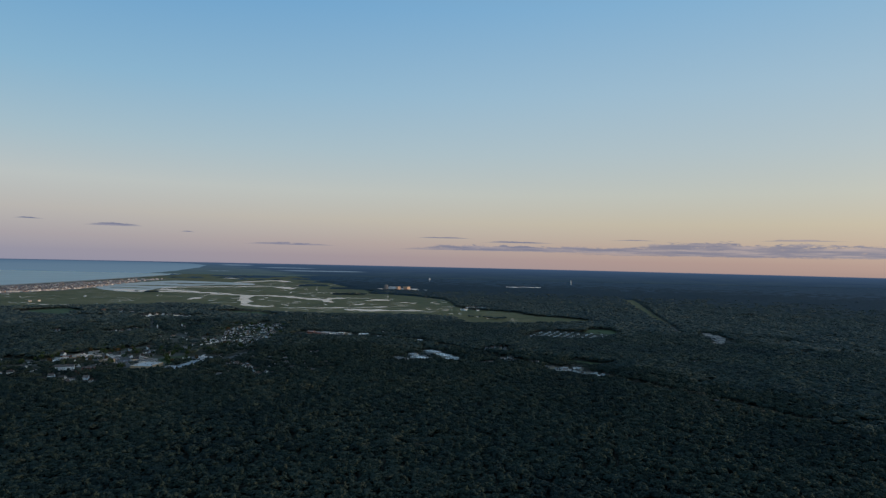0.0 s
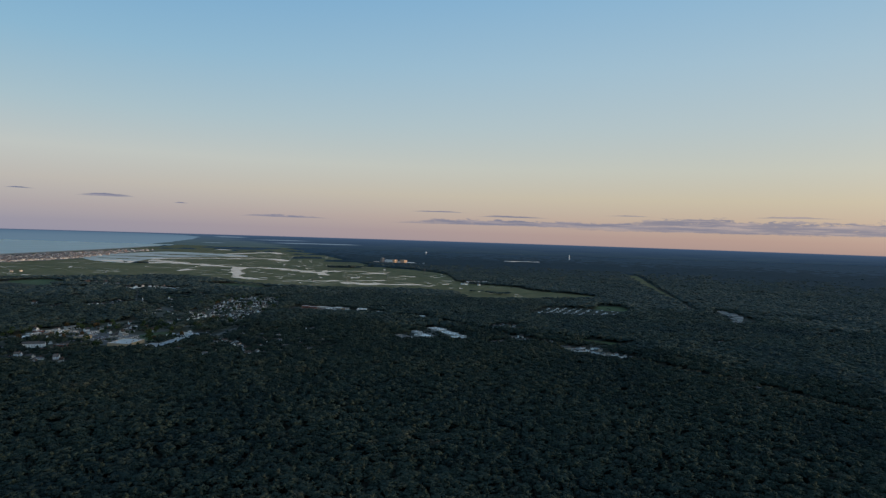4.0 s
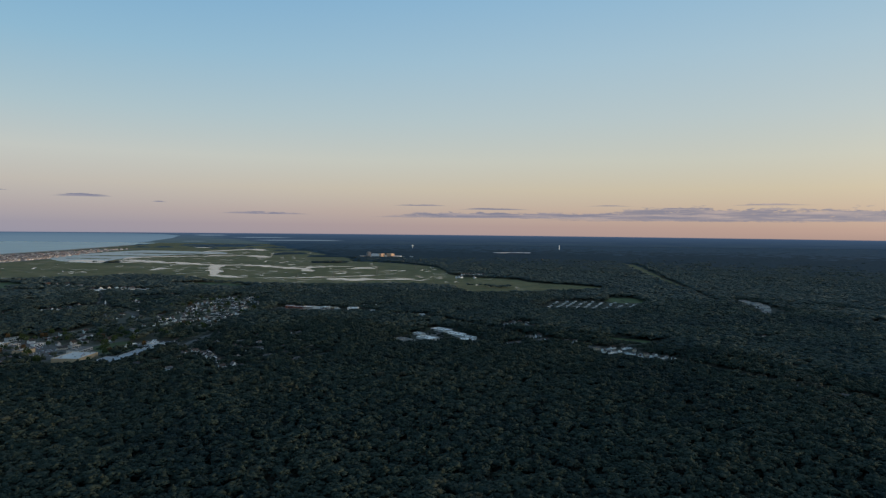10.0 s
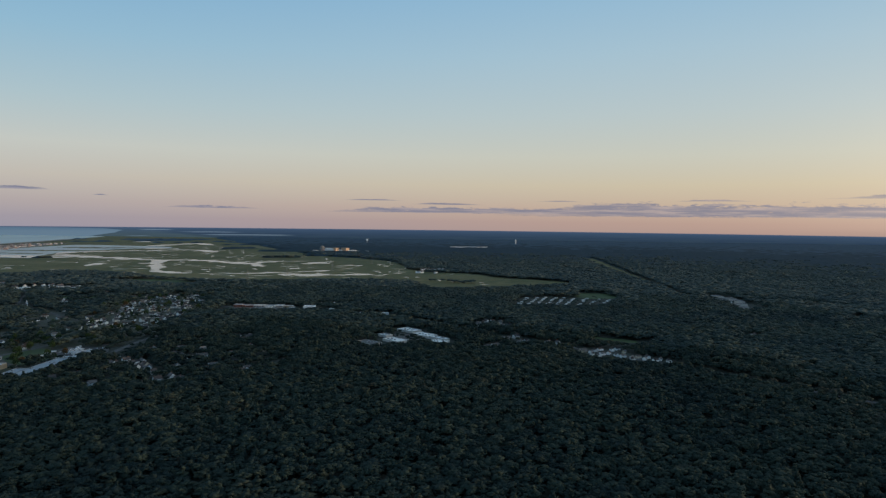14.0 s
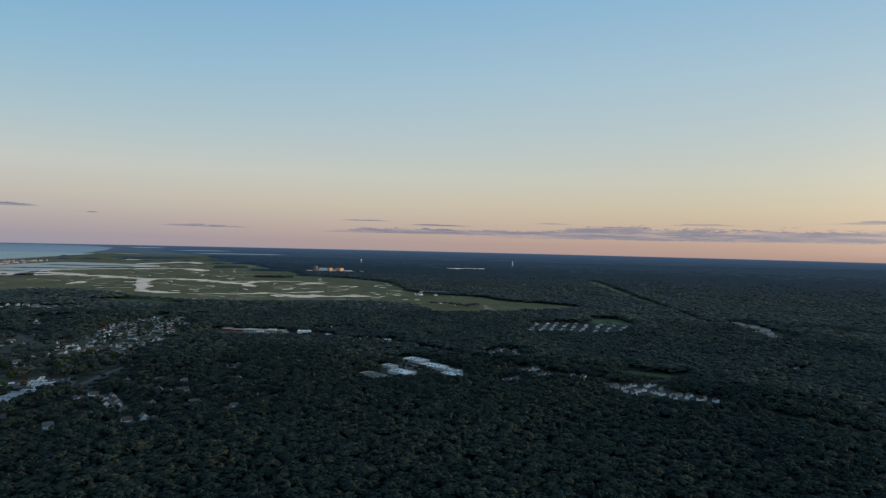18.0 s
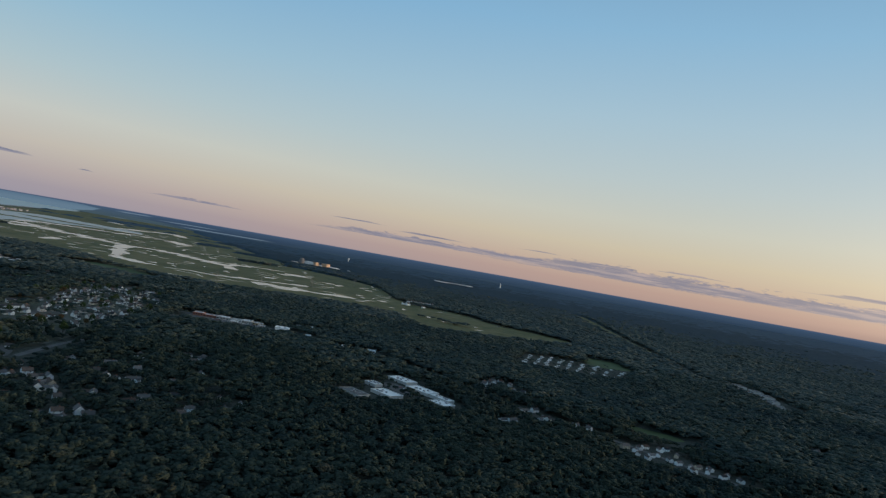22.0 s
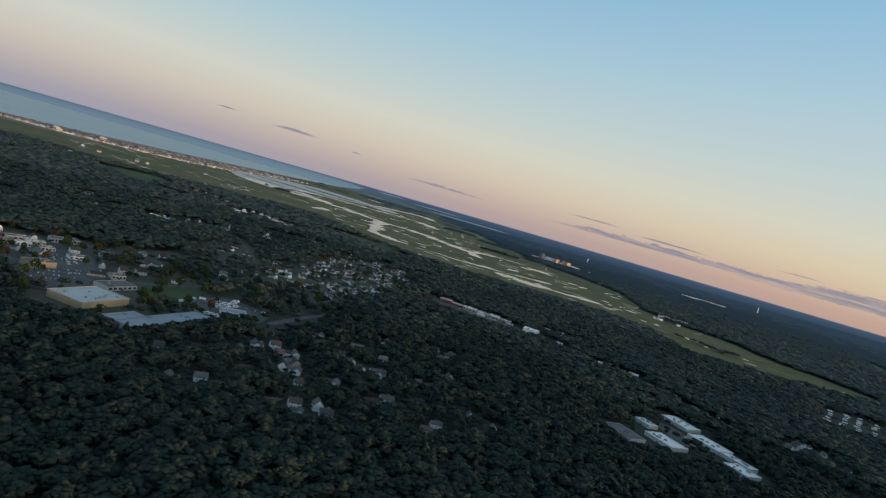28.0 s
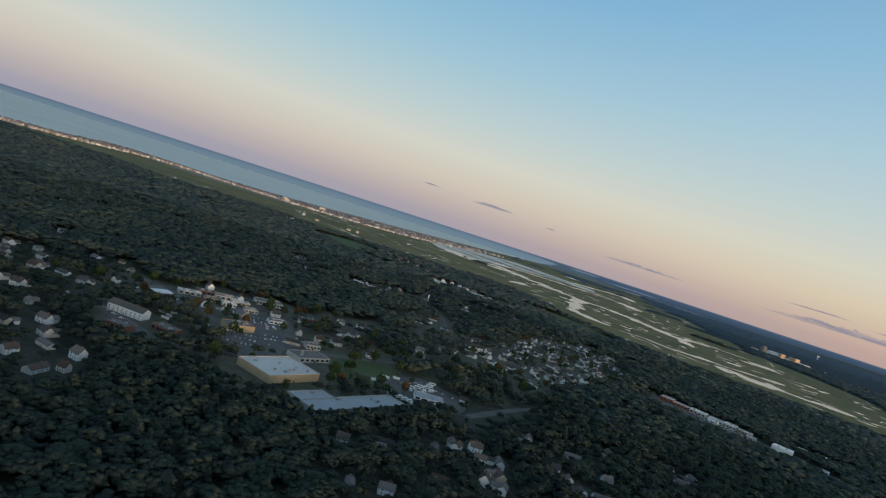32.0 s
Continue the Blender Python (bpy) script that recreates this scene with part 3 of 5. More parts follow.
def flat_building(name, label, x, y, L, W, rot, h, wallmat, roofmat, units=3, windows=0, lip=0.35, group="", open_front=True):
    """A flat-roofed block with parapet, roof deck and machinery on it."""
    t = thing(name, label, name.replace("_", " "), group)
    a, b = L / 2, W / 2
    wall = part("wall", boxes((-a, -b, 0, a, -b + 0.3, h), (-a, b - 0.3, 0, a, b, h), (-a, -b + 0.3, 0, -a + 0.3, b - 0.3, h), (a - 0.3, -b + 0.3, 0, a, b - 0.3, h)), wallmat, t)
    part("roof", boxes((-a + 0.3, -b + 0.3, h - lip - 0.3, a - 0.3, b - 0.3, h - lip)), roofmat, t)
    part("parapet", boxes((-a - 0.08, -b - 0.08, h, a + 0.08, -b + 0.35, h + 0.12), (-a - 0.08, b - 0.35, h, a + 0.08, b + 0.08, h + 0.12), (-a - 0.08, -b + 0.35, h, -a + 0.35, b - 0.35, h + 0.12), (a - 0.35, -b + 0.35, h, a + 0.08, b - 0.35, h + 0.12)), roofmat, t)
    r = random.Random(int(abs(x * 7 + y)))
    for _ in range(units):
        ux, uy, k = r.uniform(-a * 0.7, a * 0.7), r.uniform(-b * 0.7, b * 0.7), r.uniform(0.5, 1.1)
        part("roof_unit", boxes((ux - k, uy - k * 0.6, h - lip, ux + k, uy + k * 0.6, h - lip + 0.8), (ux - k * 0.4, uy - k * 0.4, h - lip + 0.8, ux + k * 0.4, uy + k * 0.4, h - lip + 1.0)), M_STEEL, t)
    for i in range(windows):
        wx = -a + L * (i + 0.5) / windows
        for s in (-1, 1):
            part("window", boxes((wx - L / windows * 0.3, s * b - 0.06, h * 0.25, wx + L / windows * 0.3, s * b + 0.06, h * 0.68)), M_GLASS, wall)
    part("door", boxes((-0.6, -b - 0.08, 0, 0.6, -b + 0.05, 1.1)), M_TRIM, wall)
    t.matrix_basis = put(x, y, rot)
    FOOTPRINTS.append((x, y, L, W, radians(rot)))
    if not open_front:
        for k in range(-5, 6):
            CLEAR.append((x + math.cos(radians(rot)) * L * 0.085 * k, y + math.sin(radians(rot)) * L * 0.085 * k, W * 0.5 + 1.0))
        return t
    for k in range(-2, 3):
        ax, ay = math.cos(radians(rot)) * L * 0.25 * k, math.sin(radians(rot)) * L * 0.25 * k
        CLEAR.append((x + ax, y + ay, W * 0.5 + L * 0.12 + 1.5))
        d = Vector((-60 - x, 420 - y)).normalized()
        CLEAR.append((x + ax + d.x * 6, y + ay + d.y * 6, W * 0.5 + L * 0.1 + 1.0))
    return t


CLEAR = []
FOOTPRINTS = []

# ---- town centre ----
flat_building("supermarket", "large tan-walled store with a wide white flat roof", -371.5, 812, 34, 25, 86, 4.2, M_TAN, M_PALEROOF, 9, 0)
flat_building("shed", "long low hall with a pale blue-grey metal roof", -326.5, 821, 63, 13, 83.5, 2.8, M_CONCRETE, M_BLUEROOF, 3, 0, open_front=False)
flat_building("shed", "short side hall with a pale blue-grey metal roof", -339.5, 803, 22, 10, 83.5, 2.6, M_CONCRETE, M_BLUEROOF, 1, 0, open_front=False)
flat_building("shop", "tan block shop with a brown flat roof beside the car park", -436.5, 840, 17, 11, 77, 4.0, M_TAN, M_GREYROOF, 8, 0)
flat_building("office_building", "long pink-lit office block with a dark window row", -490, 915, 20, 9, 62, 3.4, M_CONCRETE, M_GREYROOF, 3, 9)
flat_building("workshop", "grey flat-roofed workshop with white garage doors", -388, 852, 22, 13, 81, 2.9, M_CONCRETE, M_GREYROOF, 2, 6)
flat_building("workshop", "grey-roofed workshop with a white front beside the parked motorhomes", -322, 884, 17, 10, 35, 2.4, M_WHITE, M_BLUEROOF, 1, 4)
flat_building("storage_row", "long low pale storage building among the trees", -588, 1160, 36, 6, -2, 2.4, M_WHITE, M_MEMBRANE, 0, 8, group="storage rows")
flat_building("storage_row", "pale flat-roofed row by the marsh road", -660, 1476, 44, 9, 42, 3.0, M_WHITE, M_MEMBRANE, 1, 8, group="storage rows")
flat_building("storage_row", "short pale row behind the marsh woods", -596, 1500, 40, 8, 24, 3.0, M_CONCRETE, M_PALEROOF, 1, 6, group="storage rows")
flat_building("brick_building", "low red-brick building among the trees", -435, 763, 11, 8, 20, 3.2, M_BRICK, M_GREYROOF, 2, 4)
flat_building("brick_building", "broad brown-roofed brick building by the motel", -431, 787, 13, 9, 10, 3.0, M_BRICK, M_GREYROOF, 2, 4)

for x, y, L, W, h, wm, rm in ((-508, 872, 13, 7, 2.8, M_BRICK, M_GREYROOF), (-497, 880, 14, 7, 3.2, M_CONCRETE, M_GREYROOF), (-485, 884, 12, 7, 2.8, M_TAN, M_MEMBRANE), (-492, 866, 12, 6, 2.6, M_TAN, M_GREYROOF), (-482, 871, 9, 6, 3.0, M_WHITE, M_MEMBRANE), (-470, 880, 9, 6, 2.8, M_CONCRETE, M_GREYROOF), (-505, 856, 15, 6, 2.6, M_CONCRETE, M_MEMBRANE), (-448, 884, 12, 7, 2.6, M_WHITE, M_GREYROOF), (-454, 921, 13, 5, 2.6, M_BRICK, M_GREYROOF), (-404, 872, 9, 7, 3.0, M_CONCRETE, M_GREYROOF)):
    flat_building("shop", "low shop in the main street with a cluttered flat roof", x, y, L, W, 62, h, wm, rm, 5, 4, group="main street shops")

motel = house(21, 8, 4.0, 2.0, "long white two-storey motel with a dark gabled roof", "", 2, True, 0, M_WHITE, None, "motel")
motel.matrix_basis = put(-458, 782, 22)
CLEAR += [(-459, 783, 14), (-449, 772, 12), (-440, 778, 9)]
inn = house(17, 8, 4.0, 0.8, "white two-storey inn with rows of dark windows", "", 2, True, 0, M_WHITE, None, "inn")
inn.matrix_basis = put(-391, 1066, 58)
CLEAR.append((-391, 1066, 13))


def petrol_station(x, y, rot):
    t = thing("petrol_station", "petrol station with a white canopy and red band", "petrol station")
    cp = part("canopy", boxes((-6, -4.5, 2.3, 6, 4.5, 2.75)), M_WHITE, t, "white flat canopy")
    part("canopy_band", boxes((-6.08, -4.58, 2.25, 6.08, -4.42, 2.5), (-6.08, 4.42, 2.25, 6.08, 4.58, 2.5)), M_RED, cp, "red fascia band")
    for px in (-4, 4):
        for py in (-2.5, 2.5):
            part("pillar", boxes((px - 0.2, py - 0.2, 0, px + 0.2, py + 0.2, 2.3)), M_STEEL, t)
            part("pump", boxes((px - 0.35, py + 0.5, 0, px + 0.35, py + 0.9, 0.85)), M_WHITE, t)
    part("kiosk_wall", boxes((-6, 7, 0, 6, 13, 2.2)), M_BRICK, t)
    part("kiosk_roof", boxes((-6.4, 6.6, 2.2, 6.4, 13.4, 2.6)), M_GREYROOF, t)
    part("shop_window", boxes((-5, 6.9, 0.4, 5, 7.05, 1.6)), M_GLASS, t)
    t.matrix_basis = put(x, y, rot)
    CLEAR.append((x, y, 15))
    return t


petrol_station(-498, 830, 83)


def church(x, y, rot):
    t = thing("church", "white wooden church with a tall pointed steeple", "church")
    part("nave_wall", gable_walls(11, 6, 4, 2.6), M_WHITE, t)
    part("nave_roof", gable_roof(11, 6, 4, 2.6), M_SHINGLE, t)
    tower = part("tower", boxes((5, -1.6, 0, 8.2, 1.6, 9), (5.4, -1.2, 9, 7.8, 1.2, 11.5)), M_WHITE, t)
    v = [(5.4, -1.2, 11.5), (7.8, -1.2, 11.5), (7.8, 1.2, 11.5), (5.4, 1.2, 11.5), (6.6, 0, 17.5)]
    part("spire", (v, [(0, 1, 4), (1, 2, 4), (2, 3, 4), (3, 0, 4), (3, 2, 1, 0)]), M_WHITE, tower)
    for i in range(4):
        for s in (-1, 1):
            part("window", boxes((-4.5 + i * 2.4, s * 3 - 0.06, 1.2, -3.7 + i * 2.4, s * 3 + 0.06, 3.2)), M_GLASS, t)
    t.matrix_basis = put(x, y, rot, 0, 0.5)
    CLEAR.append((x, y, 8))
    return t


church(-548, 1232, 70)

# gabled houses: a few kinds, copied along the streets
KINDS = [
    house(7.0, 5.0, 3.0, 2.0, "white clapboard house with a dark gabled roof", "houses of the town", 2, True, 4.5),
    house(6.2, 4.6, 2.0, 1.7, "small single-storey house with a grey shingle roof", "houses of the town"),
    house(8.6, 5.4, 3.2, 1.9, "large two-storey house with a side wing", "houses of the town", 2, True, 6.0),
    house(5.6, 5.0, 3.1, 2.3, "narrow two-storey house with a steep roof", "houses of the town", 2),
    house(10.5, 5.0, 2.2, 1.6, "long low ranch house under trees", "houses of the town"),
]
SIMPLE = [
    house(7.5, 5.5, 3.2, 2.0, "small distant house with a pale wall", "distant houses", 1, False),
    house(9.5, 6.0, 4.2, 1.6, "tall distant house facing the evening sun", "distant houses", 1, False),
]
first = {}
hr = random.Random(11)


def place_house(kinds, x, y, rot, s=1.0, clear=5.2, reach=1.9):
    k = hr.randrange(len(kinds))
    m = put(x, y, rot, 0, s)
    for fx, fy, L, W, a in FOOTPRINTS:
        u, v = (x - fx) * math.cos(a) + (y - fy) * math.sin(a), (y - fy) * math.cos(a) - (x - fx) * math.sin(a)
        if abs(u) < L / 2 + 4 and abs(v) < W / 2 + 4:
            return
    if kinds[k].name not in first:
        first[kinds[k].name] = True
        kinds[k].matrix_basis = m
    else:
        copy_thing(kinds[k], m)
    CLEAR.append((x, y, clear))
    if not reach:
        return
    d = Vector((-60 - x, 420 - y)).normalized()
    CLEAR.append((x + d.x * clear, y + d.y * clear, clear * 0.75))
    CLEAR.append((x + d.x * clear * reach, y + d.y * clear * reach, clear * 0.5))


MAIN_STREET = [(-520, 885), (-500, 897), (-479, 848), (-472, 858), (-462, 866), (-463, 897), (-411, 862), (-414, 874), (-414, 889), (-408, 900), (-424, 928), (-421, 939), (-441, 967), (-451, 955), (-458, 948), (-451, 930), (-451, 912), (-427, 884)]
SIDE_STREETS = [(-391, 979), (-383, 967), (-478, 1356), (-433, 1088), (-464, 1088), (-672, 1147), (-670, 1126), (-386, 909), (-514, 1266), (-499, 1255), (-471, 1127), (-487, 1113), (-469, 1081), (-462, 1106), (-442, 1104), (-430, 1092), (-393, 1017), (-385, 1026), (-376, 1040), (-359, 1029), (-491, 1388), (-556, 1222), (-487, 1077), (-487, 1297), (-499, 1285), (-472, 1179), (-606, 1167), (-595, 1169), (-584, 1171), (-573, 1176), (-591, 1212), (-582, 1222), (-569, 1210)]
SCATTERED = [(-837, 1086), (-680, 1034), (-632, 1104), (-693, 1155), (-1041, 1368), (-1121, 1341), (-1114, 1560), (-572, 848), (-550, 841), (-520, 812), (-1140, 1368), (-694, 1289), (-191, 822), (-250, 827), (-241, 817), (-219, 818), (-161, 813), (-142, 825), (-215, 767), (-205, 774), (-275, 836), (-187, 871), (-208, 860), (-177, 838), (-313, 912), (-335, 800), (-191, 948)]
WOOD_EDGE = [(-187, 972), (-280, 840), (-270, 846), (-262, 836), (-255, 842), (-248, 828), (-238, 873), (-229, 868), (-220, 861), (-211, 865), (-230, 942), (-202, 971), (-189, 964), (-279, 822), (-260, 796), (-274, 754), (-264, 763), (-229, 768), (-221, 774), (-212, 780), (-266, 1168), (72, 1038), (79, 1047), (86, 1061), (95, 1067), (103, 1055), (99, 1032), (108, 1022), (59, 902), (67, 904), (88, 944), (99, 950), (96, 922), (104, 926), (126, 917), (134, 910), (373, 948)]
WEST_SIDE = [(-592, 781), (-561, 787), (-540, 775), (-528, 783), (-520, 792), (-498, 744), (-425, 722), (-412, 716), (-406, 699), (-386, 710), (-624, 831), (-572, 828), (-765, 1102), (-697, 1165), (-644, 1148), (-825, 978), (-795, 920), (-556, 762), (-583, 795), (-510, 738), (-581, 774), (-567, 768), (-536, 770), (-511, 786), (-499, 730), (-469, 737), (-487, 768), (-442, 730), (-398, 722), (-387, 700), (-440, 712), (-651, 846)]
WOOD_GLADES = [(-528, 1302), (-520, 1372), (-502, 1395), (-409, 1105), (-249, 815), (-263, 896), (-217, 892), (-197, 812), (-163, 800), (-393, 927), (-436, 1336), (-421, 1346), (-334, 1396), (-638, 1133), (-592, 1145), (-577, 1190), (-570, 1286), (-514, 1279), (-411, 1118), (-150, 850), (-135, 842), (-232, 800), (-285, 870), (-292, 800), (-300, 780), (-240, 905), (-160, 890), (-175, 905)]
for pts, base in ((MAIN_STREET, 60), (SIDE_STREETS, 55), (SCATTERED, 20), (WOOD_EDGE, 35), (WEST_SIDE, 10), (WOOD_GLADES, 30)):
    for x, y in pts:
        hidden = -320 < x < -120 and y < 1000
        place_house(KINDS, x, y, base + hr.choice((0, 90)) + hr.uniform(-12, 12), hr.uniform(0.72, 1.0), 4.6 if hidden else 6.0, 1.3 if hidden else 2.3)

# the dense quarter at the edge of the marsh woods
CLUSTER = [(-383, 1075), (-425, 1260), (-400, 1340), (-335, 1370), (-300, 1216), (-303, 1059), (-326, 1000)]
cx = np.array([p[0] for p in CLUSTER])
made = []
while len(made) < 105:
    x, y = hr.uniform(-425, -300), hr.uniform(1000, 1370)
    if inside(np.array([x]), np.array([y]), CLUSTER)[0] and all((x - a) ** 2 + (y - b) ** 2 > 75 for a, b in made):
        made.append((x, y))
        place_house(KINDS, x, y, 62 + hr.choice((0, 90)) + hr.uniform(-6, 6), hr.uniform(0.74, 1.05), 5.6)

# apartments, far farms and shops
APARTMENTS = [(148, 871), (154, 866), (161, 873), (168, 878), (152, 856), (156, 848), (162, 855), (170, 860), (179, 875), (186, 879), (187, 864), (174, 850), (178, 844), (184, 838), (182, 830), (191, 840), (194, 832), (200, 839), (201, 824), (207, 828), (212, 820)]
flats = house(9.0, 5.0, 3.2, 1.6, "grey-roofed apartment block in a wooded estate", "apartment blocks", 2, True, 0, M_SIDING, M_SHINGLE, "apartment_block")
for i, (x, y) in enumerate(APARTMENTS):
    m = put(x, y, 20 + 35 * (i % 3), 0, 0.8)
    if i:
        copy_thing(flats, m)
    else:
        flats.matrix_basis = m
    CLEAR += [(x, y, 6.5), (x - 2, y - 9, 7), (x - 4, y - 18, 5)]

caravan = thing("mobile_home", "white mobile home in a slanting row", "mobile home", "mobile homes")
part("body", boxes((-3.6, -1.1, 0.2, 3.6, 1.1, 1.6)), M_WHITE, caravan)
part("roof", gable_roof(7.2, 2.2, 1.6, 0.35, 0.12, 0.1), M_MEMBRANE, caravan)
part("door", boxes((0.3, -1.16, 0.25, 0.75, -1.08, 1.3)), M_TRIM, caravan)
for wx in (-2.6, -1.0, 2.2):
    part("window", boxes((wx - 0.4, -1.15, 0.7, wx + 0.4, -1.08, 1.25)), M_GLASS, caravan)
ROW_FEET = [(170, 1246, 205, 1335), (185, 1245, 223, 1335), (199, 1244, 237, 1335), (212, 1238, 252, 1328), (226, 1236, 268, 1328), (241, 1234, 281, 1317), (263, 1236, 301, 1316), (281, 1236, 319, 1306), (299, 1236, 336, 1297)]
n_made = 0
for x0, y0, x1, y1 in ROW_FEET:
    CLEAR += [(x0 - 3, y0 - 10, 8), (x0 - 5, y0 - 22, 8)]
    for k in range(8):
        u = (k + hr.uniform(-0.3, 0.3)) / 7
        x, y = x0 + (x1 - x0) * u, y0 + (y1 - y0) * u
        CLEAR.append((x, y, 7.5))
        if hr.random() < 0.15:
            continue
        m = put(x + hr.uniform(-2, 2), y, hr.uniform(-14, 14) - 12, 0, hr.uniform(0.75, 0.95))
        if n_made:
            copy_thing(caravan, m)
        else:
            caravan.matrix_basis = m
        n_made += 1

FAR_HOUSES = [(-689, 1478), (-680, 1493), (-672, 1510), (-659, 1515), (-642, 1508), (-616, 1485), (-590, 1477), (-581, 1502), (-810, 1574), (-792, 1580), (-747, 1547), (-829, 1572), (-1310, 1807), (-1241, 1783), (-1180, 1837), (-1168, 1858), (74, 1963), (84, 1975), (92, 1986), (101, 1965), (110, 1978), (120, 1988), (131, 1975), (55, 1884), (64, 1880), (100, 1872)]
for x, y in FAR_HOUSES:
    place_house(SIMPLE, x, y, 40 + hr.choice((0, 90)) + hr.uniform(-10, 10), hr.uniform(0.9, 1.2), 10)

# ---- industrial yard ----
for n_, (x, y, L, W, label) in enumerate((
        (-15, 998, 25, 15, "warehouse with a bright white roof in the woods"), (0, 965, 27, 15, "warehouse with a bright white roof and skylights"),
        (14, 944, 24, 8, "narrow warehouse with a white roof"), (12, 924, 18, 13, "small warehouse with a white roof"),
        (-33, 934, 24, 15, "warehouse with a weathered grey-white roof"), (-43, 965, 14, 9, "small workshop with a white roof"),
        (-60, 922, 24, 13, "older warehouse with a grey roof"))):
    flat_building("warehouse", label, x, y, L, W, -51, 2.6, M_CONCRETE, M_GREYROOF if n_ == 6 else M_MEMBRANE, 6, 0, group="warehouses")

# strip mall along the highway
for x, y, L, W, h, wm, rm in ((-250, 1222, 12, 12, 3.8, M_BRICK, M_PALEROOF), (-236, 1219, 14, 10, 3.0, M_BRICK, M_PALEROOF), (-220, 1218, 15, 11, 3.3, M_CONCRETE, M_MEMBRANE), (-204, 1217, 13, 9, 2.8, M_WHITE, M_PALEROOF), (-191, 1215, 11, 12, 3.5, M_CONCRETE, M_MEMBRANE), (-178, 1214, 12, 8, 2.7, M_TAN, M_MEMBRANE), (-205, 1203, 9, 6, 2.4, M_WHITE, M_MEMBRANE), (-172, 1200, 8, 6, 2.4, M_CONCRETE, M_PALEROOF)):
    flat_building("shop_row", "low flat-roofed row of shops by the highway", x, y, L, W, -5, h, wm, rm, 3, 4, group="shopping rows")
flat_building("store", "tall white store with a flat roof by the highway", -147, 1197, 16, 13, -5, 4.4, M_WHITE, M_MEMBRANE, 2, 0)
for x, y in ((-131, 1246), (-116, 1252), (-98, 1251), (-116, 1180), (-70, 1142), (-40, 1138)):
    flat_building("shop", "small white commercial building among trees", x, y, 9, 6, -8, 2.6, M_WHITE, M_MEMBRANE, 1, 3, group="small shops")

# school grounds
for x, y, L, W, r in ((549, 1340, 24, 14, 80), (553, 1305, 20, 14, 80), (545, 1268, 26, 16, 75), (505, 1185, 22, 14, 60), (530, 1228, 16, 10, 70)):
    flat_building("school", "pale flat-roofed school block beside a car park", x, y, L, W, r, 3.4, M_CONCRETE, M_GREYROOF, 3, 5, group="school blocks")


# ---- power station beyond the marsh ----
def lathe(profile, seg=24, cx=0.0, cy=0.0):
    v, f = [], []
    for r, z in profile:
        for i in range(seg):
            a = 2 * math.pi * i / seg
            v.append((cx + r * math.cos(a), cy + r * math.sin(a), z))
    for j in range(len(profile) - 1):
        for i in range(seg):
            f.append((j * seg + i, j * seg + (i + 1) % seg, (j + 1) * seg + (i + 1) % seg, (j + 1) * seg + i))
    return v, f


station = thing("power_station", "pale concrete power station with a domed reactor building", "power station")
dome = part("containment_dome", lathe([(11, 0), (11, 15)] + [(11 * math.cos(a), 15 + 11 * math.sin(a)) for a in np.linspace(0, 1.56, 9)]), M_GREYROOF, station, "grey concrete dome", True)


def turned(vf, x, y, deg):
    c, s_ = math.cos(radians(deg)), math.sin(radians(deg))
    return [(x + a * c - b * s_, y + a * s_ + b * c, z) for a, b, z in vf[0]], vf[1]


# the low sun's orange put into the wall colour of the hall ends
M_HALL = material("sunlit_orange_wall", [(0.5, 0.34, 0.22), (0.6, 0.42, 0.28)], 0.05, 0.8, 0.0, 0.5)
part("hall_wall", turned(boxes((-20, -9, 0, 20, 9, 13), (-16, -7, 13, 16, 7, 16)), 32, 0, -18), M_WHITE, station, "long pale turbine hall")
part("hall_wall", turned(boxes((-11, -11, 0, 11, 11, 17)), 56, -6, -40), M_HALL, station, "orange-lit hall end")
part("hall_wall", turned(boxes((-14, -11, 0, 14, 11, 17)), 98, -4, -40), M_HALL, station, "orange-lit turbine hall")
part("annex", turned(boxes((-10, -6, 0, 10, 6, 9)), 76, 0, -18), M_WHITE, station)
part("annex", boxes((112, -10, 0, 150, 8, 7), (150, -6, 0, 200, 6, 4)), M_MEMBRANE, station)
part("annex", boxes((-40, -8, 0, -14, 8, 6)), M_CONCRETE, station)
for i in range(6):
    part("wall_rib", turned(boxes((-18 + i * 7, -9.5, 0, -17 + i * 7, -9, 13)), 32, 0, -18), M_STEEL, station)
station.matrix_basis = put(-276, 3085, 2)
for i in range(7):
    CLEAR.append((-300 + i * 32, 3070, 34))

tower = thing("water_tower", "white ball-shaped water tower above the woods", "water tower")
part("tank", lathe([(6 * math.sin(a), 22 - 5 * math.cos(a)) for a in np.linspace(0.05, 3.09, 12)]), M_WHITE, tower, "", True)
part("stem", lathe([(3.5, 0), (1.6, 4), (1.4, 16)], 12), M_WHITE, tower, "", True)
tower.matrix_basis = put(-96, 4320)
mast = thing("chimney", "slender white chimney far off in the woods", "chimney")
part("shaft", lathe([(3.4, 0), (2.4, 34), (2.5, 35), (0.4, 35)], 14), M_WHITE, mast, "", True)
mast.matrix_basis = put(843, 4278)
for x, y in ((366, 3627), (400, 3632), (429, 3638), (465, 3644), (492, 3648), (533, 3655)):
    flat_building("depot", "low white depot roof far off in the woods", x, y, 30, 24, 8, 7, M_WHITE, M_MEMBRANE, 0, 0, group="far depots")


M_GALVANISED = material("weathered_galvanised_steel", [(0.1, 0.1, 0.1), (0.16, 0.16, 0.16)], 0.8, 0.8)


